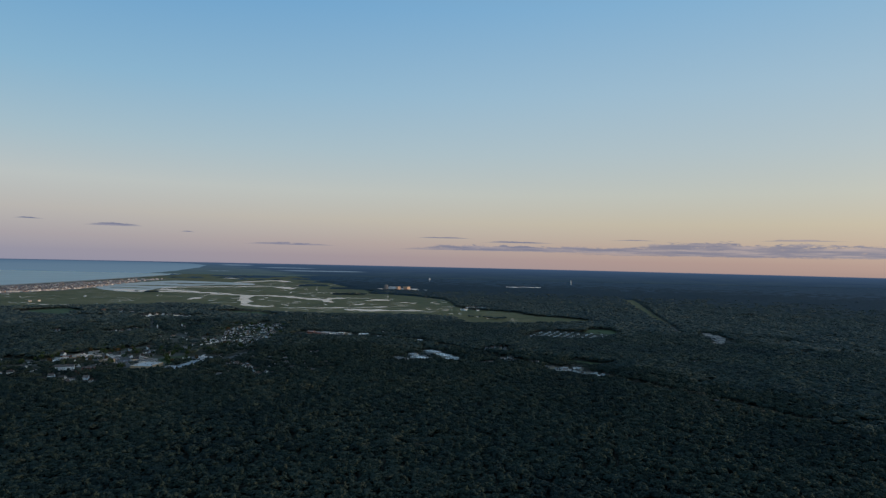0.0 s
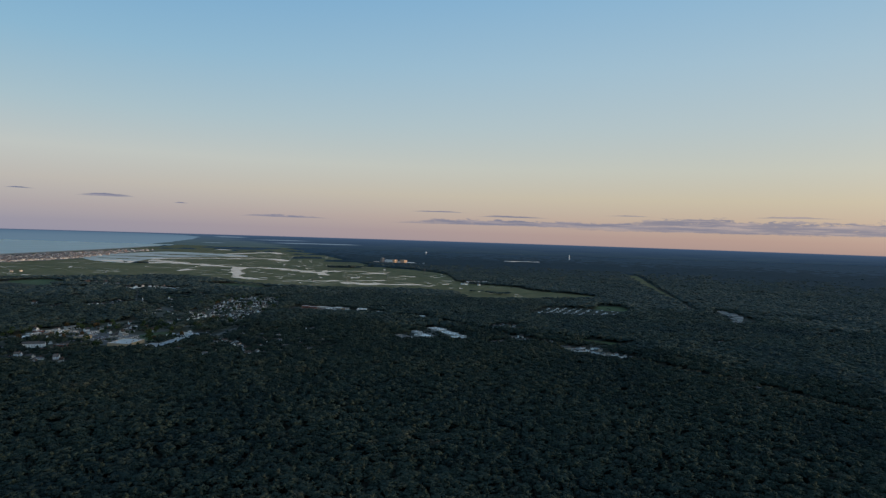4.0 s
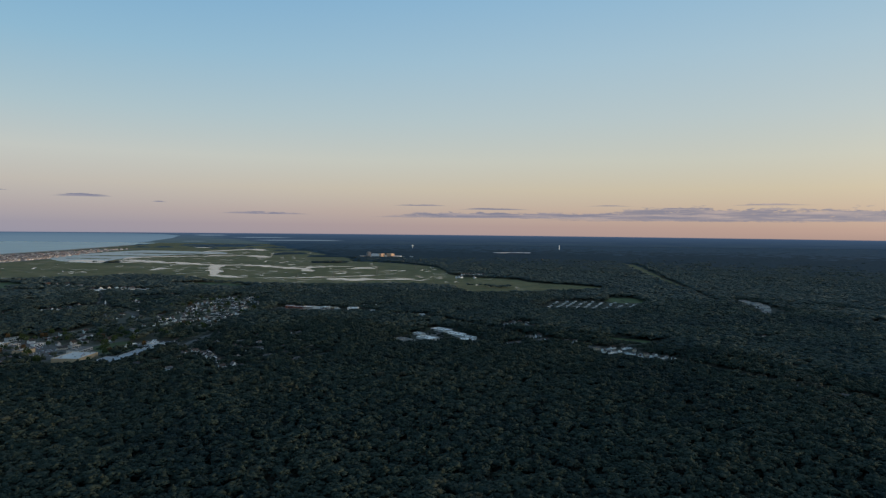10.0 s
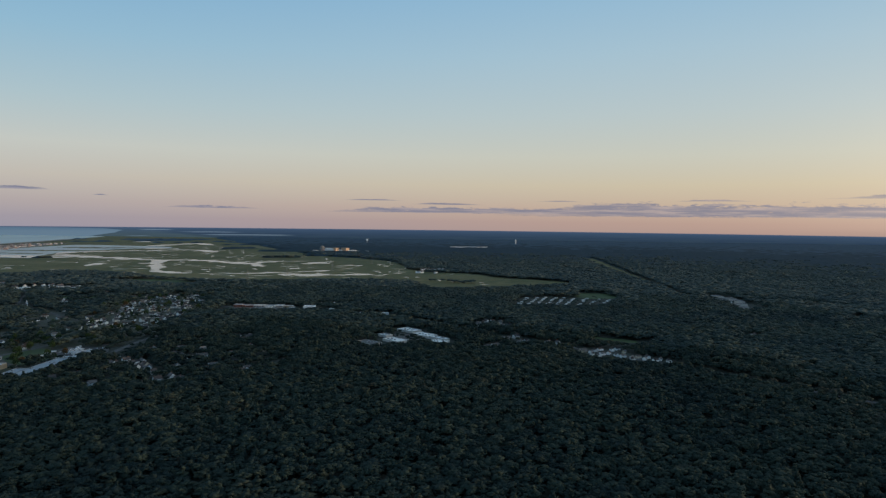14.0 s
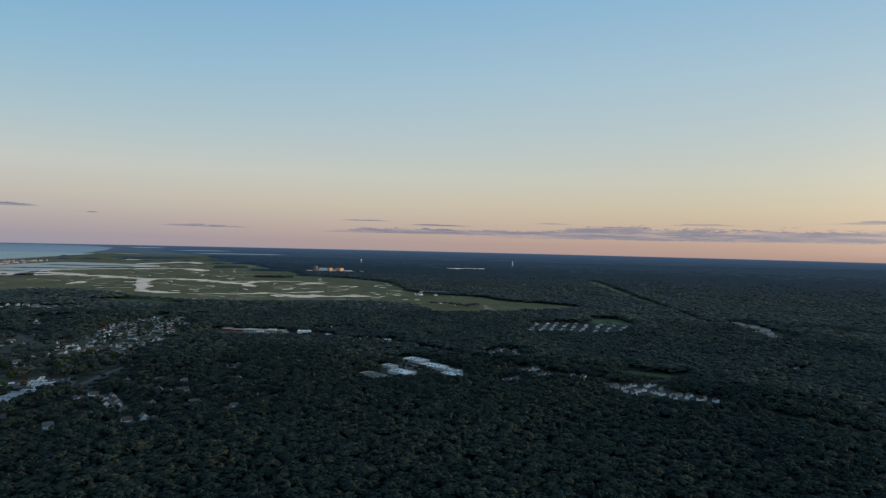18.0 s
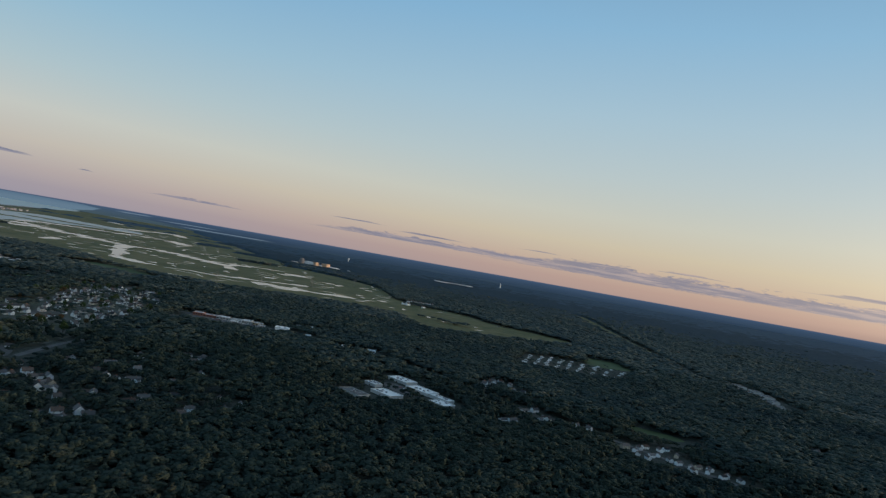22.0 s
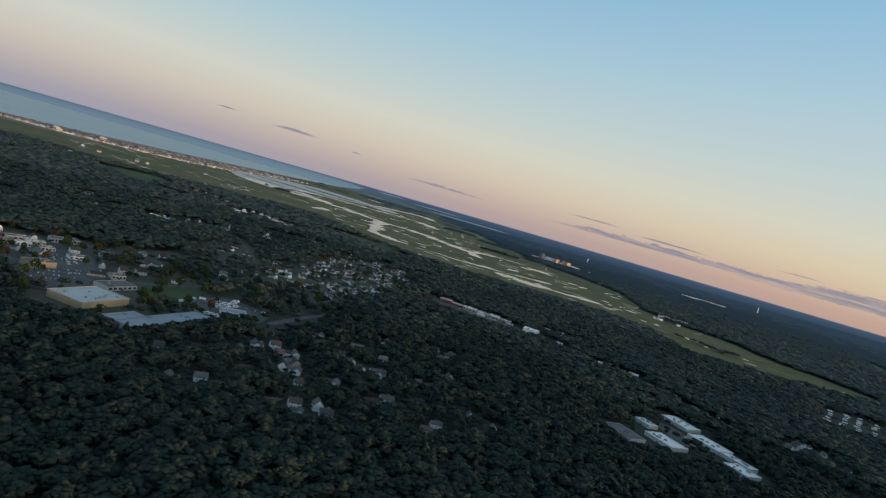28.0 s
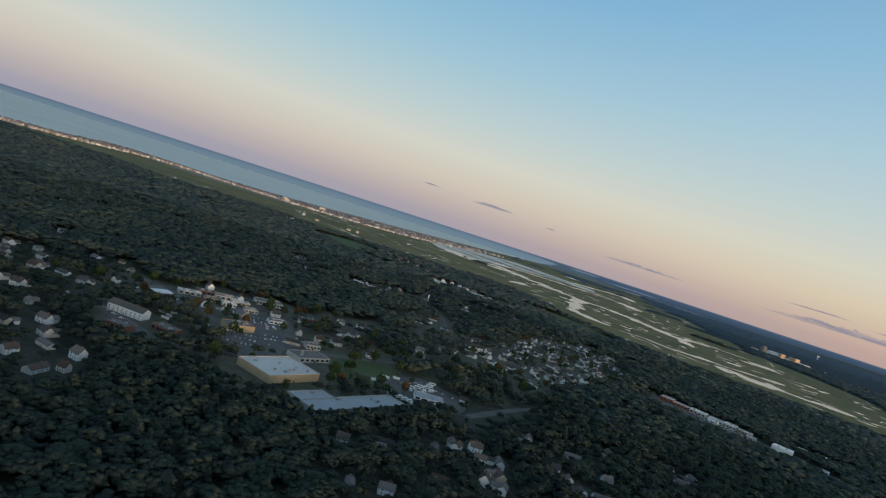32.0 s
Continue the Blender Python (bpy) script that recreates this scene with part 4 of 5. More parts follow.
def pylon(x, y, rot):
    t = thing("pylon", "grey lattice power pylon standing in the marsh", "pylon", "pylons across the marsh")
    H, v, f = 24.0, [], []
    for sx in (-1, 1):
        for sy in (-1, 1):
            k = len(v)
            v += [(sx * 2.4 + d, sy * 2.4 + e, 0) for d in (-.12, .12) for e in (-.12, .12)] + [(sx * 0.5 + d, sy * 0.5 + e, H) for d in (-.08, .08) for e in (-.08, .08)]
            f += [(k, k + 1, k + 5, k + 4), (k + 1, k + 3, k + 7, k + 5), (k + 3, k + 2, k + 6, k + 7), (k + 2, k, k + 4, k + 6)]
    part("leg_frame", (v, f), M_GALVANISED, t)
    for z in (15, 18.5, 22):
        part("cross_arm", boxes((-5, -0.12, z, 5, 0.12, z + 0.3)), M_GALVANISED, t)
    for i in range(5):
        z, r = 3 + i * 4.2, 2.4 - 1.9 * (3 + i * 4.2) / H
        part("brace", boxes((-r, -r - 0.06, z, r, -r + 0.06, z + 0.14)), M_GALVANISED, t)
        part("brace", boxes((-r, r - 0.06, z, r, r + 0.06, z + 0.14)), M_GALVANISED, t)
    t.matrix_basis = put(x, y, rot)


for x, y in ((-162, 1955), (-323, 1667), (-244, 1690), (-60, 2210)):
    pylon(x, y, 25)

# ---- beach town ----
bn = spline(BEACH, 20)
wv, wf, rv, rf = [], [], [], []
for _ in range(4200):
    q = bn[int(hr.triangular(0, len(bn) - 1, len(bn) * 0.62))]
    off = hr.uniform(-0.5, 0.5)
    x, y = q[0] + off * q[2] * 0.85 + hr.uniform(-9, 9), q[1] + off * q[2] * 0.3 + hr.uniform(-9, 9)
    L, W, h, rise = hr.uniform(7, 13), hr.uniform(5.5, 9), hr.uniform(2.8, 6.5), hr.uniform(1, 2.2)
    m = put(x, y, 12 + hr.choice((0, 90)) + hr.uniform(-6, 6))
    for (gv, gf), vs, fs in ((gable_walls(L, W, h, rise), wv, wf), (gable_roof(L, W, h, rise), rv, rf)):
        k = len(vs)
        vs += [tuple(m @ Vector(p)) for p in gv]
        fs += [tuple(i + k for i in f) for f in gf]
M_COTTAGE = material("cottage_siding", [(0.34, 0.29, 0.26), (0.52, 0.47, 0.43), (0.74, 0.72, 0.69), (0.36, 0.25, 0.2), (0.46, 0.43, 0.41), (0.6, 0.56, 0.52)], 0.4, 0.8, island=0.9)
M_COTTAGE_ROOF = material("cottage_roofs", [(0.1, 0.095, 0.095), (0.2, 0.18, 0.17), (0.22, 0.15, 0.12), (0.34, 0.31, 0.3), (0.15, 0.12, 0.11)], 0.4, 0.9, island=0.9)
cottages = mesh_ob("beach_cottages", wv, wf, M_COTTAGE)
tagged(cottages, "crowded beach cottages lit pink by the evening sun", "cottages", kind="stuff")
tagged(mesh_ob("beach_cottage_roofs", rv, rf, M_COTTAGE_ROOF), "dark gabled roofs of the crowded beach cottages", "roofs", kind="stuff")
for x, y, h in ((-1580, 2170, 15), (-1600, 2195, 12), (-1650, 2068, 12), (-1632, 2060, 9), (-1570, 2330, 9), (-1590, 2500, 8)):
    flat_building("hotel", "tall pink-lit beach hotel with rows of windows", x, y, 17, 10, 60, h, M_CONCRETE, M_GREYROOF, 1, 6, group="beach hotels")

# ---- roads, car parks and fields ----
ROADS = [
    [(-560, 838, 6), (-520, 843, 6), (-486, 846, 6), (-451, 836, 6), (-414, 838, 6), (-395, 870, 5), (-372, 930, 5), (-360, 1000, 5), (-372, 1080, 5), (-390, 1180, 5), (-400, 1290, 5), (-380, 1400, 5)],
    [(-520, 843, 5), (-505, 900, 5), (-470, 940, 5), (-440, 985, 4), (-430, 1060, 4), (-470, 1150, 4), (-560, 1240, 4), (-640, 1420, 4), (-700, 1500, 4)],
    [(-298, 890, 5), (-296, 915, 6), (-294, 943, 5), (-287, 980, 4)],
]
ROADS += [
    [(-280, 1232, 6), (-215, 1208, 8), (-138, 1190, 7), (-102, 1150, 5), (-70, 1128, 5), (-39, 1120, 5), (-10, 1090, 5), (60, 990, 5), (140, 900, 5), (288, 698, 6), (304, 672, 6), (316, 644, 6), (326, 619, 6), (360, 560, 6)],
    [(540, 1542, 8), (519, 1440, 8), (490, 1330, 6)],
    [(-383, 1150, 4), (-340, 1160, 4), (-300, 1130, 4)], [(-400, 1250, 4), (-350, 1240, 4), (-310, 1200, 4)], [(-370, 1060, 4), (-330, 1060, 4)],
]
for i, r in enumerate(ROADS):
    ob = ribbon("road", r, 0.06 + 0.006 * i, M_ROAD, 6, 0.05, taper=False)
    tagged(ob, "narrow grey asphalt road between trees", "road", "roads", "structure")
CUT = [(760, 2640, 34), (718, 2427, 31), (627, 2004, 25), (565, 1683, 20), (545, 1570, 15)]
CLEAR += [(-915, 1495, 34), (-878, 1465, 28), (-950, 1518, 34), (-990, 1540, 26), (-286, 868, 7), (-289, 882, 7), (-288, 900, 7), (-285, 920, 7), (-283, 942, 7), (192, 918, 15), (212, 908, 14), (228, 916, 10), (530, 1190, 20), (524, 1220, 18), (536, 1262, 16), (540, 1300, 16), (300, 1318, 18), (340, 1318, 18)]
tagged(ribbon("ground_power_line_cut", CUT, 0.05, M_MARSH, 8, 0.3, taper=False), "pale grassy cut for a power line through the woods", "ground", kind="structure")
LOTS = [
    [(-440, 812), (-454, 838), (-430, 864), (-396, 838), (-398, 800)],
    [(-470, 852), (-486, 868), (-466, 888), (-428, 884), (-440, 862)],
    [(-512, 814), (-516, 846), (-486, 842), (-482, 814)],
    [(-470, 769), (-432, 770), (-432, 777), (-470, 777)],
    [(-20, 945), (-2, 952), (-22, 985), (-34, 978)],
    [(-264, 1222), (-254, 1184), (-200, 1180), (-140, 1166), (-138, 1198), (-250, 1214)],
    [(-452, 824), (-416, 812), (-402, 824), (-412, 842), (-404, 866), (-430, 884), (-458, 904), (-472, 892), (-458, 868), (-446, 848)],
    [(-345, 880), (-342, 916), (-312, 912), (-302, 884), (-318, 868)],
    [(550, 1325), (540, 1330), (524, 1245), (516, 1208), (524, 1202), (545, 1280)],
    [(-352, 880), (-335, 880), (-332, 912), (-350, 915)],
]
for i, loop in enumerate(LOTS):
    ob = sheet("pavement_car_park", outline(loop, 4, 1.0), 0.1 + 0.004 * i, M_ROAD)
    tagged(ob, "grey asphalt car park", "car park", "car parks", "structure")
FIELDS = [
    [(-388, 872), (-374, 905), (-352, 902), (-340, 868), (-352, 838)], [(178, 958), (195, 925), (222, 918), (226, 930), (205, 945)],
    [(-1010, 1560), (-985, 1655), (-905, 1610), (-860, 1540), (-890, 1490)], [(-640, 1640), (-536, 1690), (-440, 1640), (-390, 1570), (-420, 1540), (-540, 1600)],
    [(300, 1330), (360, 1330), (370, 1400), (310, 1410)], [(-560, 1320), (-500, 1330), (-490, 1360), (-550, 1370)], [(-830, 1420), (-760, 1440), (-770, 1480), (-840, 1460)],
]
for i, loop in enumerate(FIELDS):
    ob = sheet("ground_field", outline(loop, 5, 5.0), 0.02 + 0.006 * i, M_FIELD)
    tagged(ob, "open green field among the woods", "field", "fields", "structure")


M_YARD = material("yards_and_lawns", [(0.05, 0.064, 0.032), (0.075, 0.082, 0.048), (0.1, 0.095, 0.08), (0.13, 0.125, 0.115)], 0.03, 0.95, 0.0, 0.25)
TOWN = [(-560, 800), (-537, 879), (-503, 957), (-459, 1004), (-520, 1194), (-465, 1382), (-324, 1420), (-280, 1163), (-310, 894), (-330, 790), (-380, 770), (-440, 755), (-500, 780)]
tagged(sheet("ground_town", outline(TOWN, 5, 8.0), 0.01, M_YARD), "lawns and yards between the houses of the town", "ground", kind="structure")
for x in range(-258, -138, 10):
    CLEAR += [(x, 1192, 13), (x, 1174, 7)]

# ---- cars ----
def car():
    t = thing("car", "parked car on the asphalt car park", "car", "parked cars")
    v = [(-1.1, -0.45, 0.18), (1.1, -0.45, 0.18), (1.1, 0.45, 0.18), (-1.1, 0.45, 0.18), (-1.1, -0.45, 0.45), (1.1, -0.43, 0.42), (1.1, 0.43, 0.42), (-1.1, 0.45, 0.45),
         (-0.75, -0.36, 0.74), (0.35, -0.36, 0.74), (0.35, 0.36, 0.74), (-0.75, 0.36, 0.74), (0.7, -0.43, 0.46), (0.7, 0.43, 0.46)]
    f = [(0, 3, 2, 1), (0, 1, 5, 12, 4), (2, 3, 7, 13, 6), (1, 2, 6, 5), (3, 0, 4, 7), (5, 6, 13, 12), (8, 9, 10, 11), (4, 12, 9, 8), (7, 11, 10, 13), (4, 8, 11, 7), (12, 13, 10, 9)]
    part("body", (v, f), M_CAR, t)
    part("windscreen", ([(0.71, -0.38, 0.49), (0.71, 0.38, 0.49), (0.4, 0.33, 0.72), (0.4, -0.33, 0.72)], [(0, 1, 2, 3)]), M_GLASS, t)
    for x in (-0.7, 0.7):
        for y in (-0.42, 0.42):
            vv, ff = lathe([(0.02, -0.08), (0.17, -0.08), (0.17, 0.08), (0.02, 0.08)], 10)
            part("wheel", ([(a + x, c + y, b + 0.17) for a, b, c in vv], ff), M_RUBBER, t)
    return t


car_one = car()
spots = []
for x0, y0, dx, dy, n in ((-441, 822, 1.9, 2.0, 13), (-434, 815, 1.9, 2.0, 14), (-425, 810, 1.8, 1.8, 13), (-418, 806, 1.6, 1.6, 11), (-470, 862, 1.9, 1.9, 8), (-462, 860, 1.9, 1.6, 9), (-452, 862, 1.9, 1.3, 9), (-467, 773, 2.4, 0.0, 13), (-510, 818, 0.0, 2.4, 10), (-490, 818, 0.2, 2.4, 9), (-22, 976, 1.6, -2.4, 9), (-236, 1206, 3.0, -0.4, 22), (-346, 884, 0.3, 2.4, 11), (-420, 846, 1.2, 2.2, 8), (-426, 850, 1.2, 2.2, 9), (-445, 872, 1.9, -1.6, 7), (-452, 884, 1.9, -1.6, 8), (-330, 906, 2.2, 0.4, 6), (540, 1290, 0.2, 3.0, 14), (526, 1230, 0.3, 3.0, 12)):
    for k in range(n):
        if hr.random() < 0.8:
            spots.append((x0 + dx * k, y0 + dy * k, math.degrees(math.atan2(dy, dx)) + 90 + hr.uniform(-4, 4)))
for i, (x, y, r) in enumerate(spots):
    m = put(x, y, r, 0.12)
    if i:
        copy_thing(car_one, m)
    else:
        car_one.matrix_basis = m
for x, y, r in ((-354, 863, 40), (-352, 871, 60), (-354, 885, 20), (-351, 892, 30), (-459, 812, 15), (-455, 806, 15), (-451, 800, 20), (-462, 806, 10)):
    t = thing("trailer", "white box trailer parked on the grass", "trailer", "parked trailers")
    part("body", boxes((-2.2, -0.7, 0.35, 2.2, 0.7, 1.6)), M_WHITE, t)
    part("drawbar", boxes((2.2, -0.08, 0.35, 3.0, 0.08, 0.45)), M_STEEL, t)
    for wx in (-0.5, 0.5):
        for wy in (-0.7, 0.7):
            vv, ff = lathe([(0.02, -0.08), (0.25, -0.08), (0.25, 0.08), (0.02, 0.08)], 10)
            part("wheel", ([(a + wx, c + wy, b + 0.25) for a, b, c in vv], ff), M_RUBBER, t)
    t.matrix_basis = put(x, y, r, 0.08)


MOTORHOMES = [(-336, 884, 10), (-337, 889, 14), (-336, 894, 8), (-337, 899, 12), (-335, 903, 70), (-336, 908, 15), (-338, 914, 60), (-331, 893, 95), (-330, 900, 80)]
DOCK = [(-335, 863, 82), (-332, 863.5, 82), (-329, 864, 82), (-326, 864.5, 82), (-323, 865, 82), (-320, 865.5, 82)]
for x, y, r in MOTORHOMES + DOCK:
    t = thing("motorhome", "white motorhome with a dark windscreen parked in a row", "motorhome", "parked motorhomes")
    body = part("body", ([(-2.3, -0.68, 0.3), (2.3, -0.68, 0.3), (2.3, 0.68, 0.3), (-2.3, 0.68, 0.3), (-2.3, -0.66, 1.75), (1.9, -0.66, 1.75), (1.9, 0.66, 1.75), (-2.3, 0.66, 1.75), (2.3, -0.68, 0.85), (2.3, 0.68, 0.85)],
                         [(0, 3, 2, 1), (4, 5, 6, 7), (0, 1, 8, 5, 4), (2, 3, 7, 6, 9), (3, 0, 4, 7), (1, 2, 9, 8), (8, 9, 6, 5)]), M_WHITE, t)
    part("windscreen", ([(2.28, -0.58, 0.92), (2.28, 0.58, 0.92), (2.0, 0.56, 1.56), (2.0, -0.56, 1.56)], [(0, 1, 2, 3)]), M_GLASS, body)
    part("side_window", boxes((-1.4, -0.70, 0.95, 0.8, -0.66, 1.4)), M_GLASS, body)
    for wx in (-1.4, 1.5):
        for wy in (-0.66, 0.66):
            vv, ff = lathe([(0.02, -0.08), (0.25, -0.08), (0.25, 0.08), (0.02, 0.08)], 10)
            part("wheel", ([(a + wx, c + wy, b + 0.25) for a, b, c in vv], ff), M_RUBBER, t)
    t.matrix_basis = put(x, y, r, 0.08)
    CLEAR.append((x, y, 4))


# ---- single trees ----
def tree(seed, mat, label, tall=7.5):
    r = random.Random(seed)
    t = thing("tree", label, "tree", "town trees")
    trunk = part("trunk", lathe([(0.3, 0), (0.22, tall * 0.3), (0.12, tall * 0.55), (0.05, tall * 0.8)], 8), M_BARK, t)
    for i in range(5):
        a, z, ln = i * 1.257 + r.uniform(-.3, .3), tall * r.uniform(0.3, 0.5), r.uniform(1.2, 2.0)
        ex, ey, ez = math.cos(a) * ln, math.sin(a) * ln, z + ln * 0.8
        v = [(0.1, 0, z), (-0.05, 0.09, z), (-0.05, -0.09, z), (ex + 0.03, ey, ez), (ex - 0.02, ey + 0.03, ez), (ex - 0.02, ey - 0.03, ez)]
        part("limb", (v, [(0, 1, 4, 3), (1, 2, 5, 4), (2, 0, 3, 5)]), M_BARK, trunk)
    v, f = [], []
    for i in range(170):
        th, u = r.uniform(0, 6.283), r.uniform(-0.75, 1)
        rad = tall * 0.34 * (1 + 0.35 * noise.noise((math.cos(th) * 1.3 + seed, math.sin(th) * 1.3, u * 1.5))) * r.uniform(0.55, 1.05)
        w_ = math.sqrt(max(0, 1 - u * u))
        c = Vector((rad * w_ * math.cos(th), rad * w_ * math.sin(th), tall * 0.62 + rad * u * 1.05))
        k, sz = len(v), r.uniform(0.32, 0.62)
        ax = Vector((r.uniform(-1, 1), r.uniform(-1, 1), r.uniform(-1, 1))).normalized()
        rotm = Matrix.Rotation(r.uniform(0, 6.28), 3, ax)
        for p in ((1, 0, 0), (-1, 0, 0), (0, 1, 0), (0, -1, 0), (0, 0, 0.7), (0, 0, -0.7)):
            v.append(tuple(c + rotm @ Vector(p) * sz * r.uniform(0.7, 1.2)))
        f += [(k, k + 2, k + 4), (k + 2, k + 1, k + 4), (k + 1, k + 3, k + 4), (k + 3, k, k + 4), (k + 2, k, k + 5), (k + 1, k + 2, k + 5), (k + 3, k + 1, k + 5), (k, k + 3, k + 5)]
    part("crown", (v, f), mat, t)
    return t


TREES = [tree(1, M_LEAF, "dark green deciduous tree between the houses"), tree(2, M_LEAF, "tall dark green tree by the street", 8.8), tree(3, M_AUTUMN, "orange-brown autumn tree beside the car park", 6.8)]
TREE_SPOTS = [(-455, 832, 2), (-448, 848, 0), (-425, 826, 1), (-418, 812, 1), (-408, 800, 0), (-462, 852, 0), (-470, 834, 2), (-399, 884, 0), (-378, 880, 1), (-368, 868, 0), (-360, 842, 1), (-350, 836, 2), (-443, 905, 0), (-432, 916, 1), (-412, 914, 0), (-400, 925, 2), (-478, 905, 1), (-466, 920, 0), (-520, 872, 1), (-524, 900, 0)]
tr = random.Random(5)
for x, y, in [(tr.uniform(-540, -330), tr.uniform(775, 960)) for _ in range(95)] + [(tr.uniform(-430, -295), tr.uniform(990, 1380)) for _ in range(100)]:
    TREE_SPOTS.append((x, y, tr.choice((0, 0, 1, 1, 2))))
used = set()
block = np.array(CLEAR)
for x, y, k in TREE_SPOTS:
    d2 = (block[:, 0] - x) ** 2 + (block[:, 1] - y) ** 2
    if (d2 < (block[:, 2] * 0.75) ** 2).any():
        continue
    m = put(x, y, tr.uniform(0, 360), 0, tr.uniform(0.75, 1.1))
    if k in used:
        copy_thing(TREES[k], m)
    else:
        used.add(k)
        TREES[k].matrix_basis = m

# ---- woods ----
M_CANOPY = material("closed_canopy", [(0.023, 0.036, 0.034), (0.032, 0.047, 0.044), (0.046, 0.061, 0.053)], 0.006, 0.95, 0.4, 0.15, spec=0.1)
rng = np.random.default_rng(4)


OCTA_V = [(1, 0, 0), (-1, 0, 0), (0, 1, 0), (0, -1, 0), (0, 0, 1), (0, 0, -1)]
OCTA_F = [(0, 2, 4), (2, 1, 4), (1, 3, 4), (3, 0, 4), (2, 0, 5), (1, 2, 5), (3, 1, 5), (0, 3, 5)]


def clump(V, F, r, c, k, high=1.0):
    """One ragged leafy clump."""
    turn = Matrix.Rotation(r.uniform(0, 6.28), 3, Vector((r.uniform(-1, 1), r.uniform(-1, 1), r.uniform(-1, 1))).normalized())
    n0 = len(V)
    for p in OCTA_V:
        q = turn @ Vector(p) * k * r.uniform(0.8, 1.25)
        V.append((c[0] + q.x, c[1] + q.y, c[2] + q.z * high))
    F += [[i + n0 for i in f] for f in OCTA_F]


def crown_template(clumps, seed):
    """A broad dome of leafy clumps round a full middle."""
    r = random.Random(seed)
    V, F = [], []
    clump(V, F, r, (0, 0, 0.05), 0.72)
    for j in range(1, clumps):
        u = 0.98 - 1.3 * (j - 0.5 + r.uniform(-0.3, 0.3)) / (clumps - 1)
        a, d = j * 2.4 + r.uniform(-0.5, 0.5), r.uniform(0.56, 0.8)
        w_ = math.sqrt(max(0.0, 1 - u * u))
        clump(V, F, r, (math.cos(a) * d * w_, math.sin(a) * d * w_, u * d), (1.2 / math.sqrt(clumps) + 0.08) * r.uniform(0.75, 1.25), 0.85)
    return np.array(V, np.float32), np.array(F, np.int32)


def conifer_template(clumps, seed):
    """A narrower, pointed crown of tiers."""
    r = random.Random(seed)
    V, F = [], []
    for j in range(clumps):
        u = j / (clumps - 1)
        a, d = j * 2.4, 0.34 * (1 - u)
        clump(V, F, r, (math.cos(a) * d, math.sin(a) * d, -0.7 + 2.0 * u), 0.62 * (1 - 0.72 * u), 1.1)
    return np.array(V, np.float32), np.array(F, np.int32)


def crowns(name, pts, rad, tall, templates, mat, label, category="woodland", depth=0.95, smooth=False):
    """Many tree crowns as one sheet of woodland; each crown has its own species value."""
    V, F, S, off = [], [], [], 0
    stand = np.array([noise.noise((x * 0.009, y * 0.009, 2.0)) + 0.6 * noise.noise((x * 0.024, y * 0.024, 7.0)) for x, y in pts])
    species = np.clip(0.42 + 0.42 * stand + rng.normal(0, 0.17, len(pts)), 0, 1)
    tall = tall * (1 + 0.25 * np.array([noise.noise((x * 0.013, y * 0.013, 4.0)) for x, y in pts]))
    room = np.maximum(gap(pts[:, 0], pts[:, 1]), 0)
    tall, rad = np.minimum(tall, 3.6 + 0.45 * room), np.minimum(rad, 1.7 + 0.4 * room)
    pick = rng.integers(0, len(templates), len(pts))
    for k, (tv, tf) in enumerate(templates):
        sel = pick == k
        n = int(sel.sum())
        if not n:
            continue
        a = rng.uniform(0, 6.283, n)
        ca, sa = np.cos(a)[:, None], np.sin(a)[:, None]
        r = rad[sel][:, None]
        jit = rng.normal(0, 0.1, (n, len(tv), 3)).astype(np.float32)
        t = tv[None] + jit
        x = (t[:, :, 0] * ca - t[:, :, 1] * sa) * r + pts[sel, 0][:, None]
        y = (t[:, :, 0] * sa + t[:, :, 1] * ca) * r + pts[sel, 1][:, None]
        hgt = tall[sel][:, None]
        z = hgt - r * depth + t[:, :, 2] * r * depth
        V.append(np.stack([x, y, z], 2).reshape(-1, 3))
        F.append((tf[None] + (np.arange(n) * len(tv))[:, None, None] + off).reshape(-1, 3))
        S.append(np.repeat(species[sel], len(tv)))
        off += n * len(tv)
    V, F = np.concatenate(V), np.concatenate(F)
    me = bpy.data.meshes.new(name)
    me.vertices.add(len(V))
    me.vertices.foreach_set("co", V.astype(np.float32).ravel())
    me.loops.add(F.size)
    me.loops.foreach_set("vertex_index", F.astype(np.int32).ravel())
    me.polygons.add(len(F))
    me.polygons.foreach_set("loop_start", np.arange(0, F.size, 3, dtype=np.int32))
    me.update(calc_edges=True)
    me.attributes.new("species", "FLOAT", "POINT").data.foreach_set("value", np.concatenate(S).astype(np.float32))
    me.materials.append(mat)
    if smooth:
        me.shade_smooth()
    ob = new(name, me)
    return tagged(ob, label, category, kind="stuff")


CLEAR_LOOPS = [MARSH_LOOP, [(-13000, 200)] + shore + [(-4500, 12000), (-13000, 12000)]] + LOTS + FIELDS
ISLES = [[(-717, 3285, 75), (-677, 3361, 110), (-627, 3372, 60)], [(-515, 3079, 80), (-307, 3100, 130)], [(-423, 2579, 50), (-337, 2590, 50)], [(-276, 2720, 80), (-60, 2790, 120)], [(-1190, 2440, 22), (-1098, 2470, 26)], [(-1322, 4557, 60), (-1196, 4751, 90)], [(60, 1650, 8), (150, 1600, 14)], [(-1500, 4350, 90), (-1250, 4500, 120)], [(-1650, 4650, 120), (-1300, 4800, 140)], [(-1750, 4150, 70), (-1600, 4200, 80)], [(-1300, 4050, 40), (-1000, 4150, 60)], [(-900, 3780, 50), (-700, 3850, 70)], [(-1000, 4350, 90), (-820, 4200, 80)]]
CLEAR_LINES = ROADS + [BEACH, SAND, CUT]


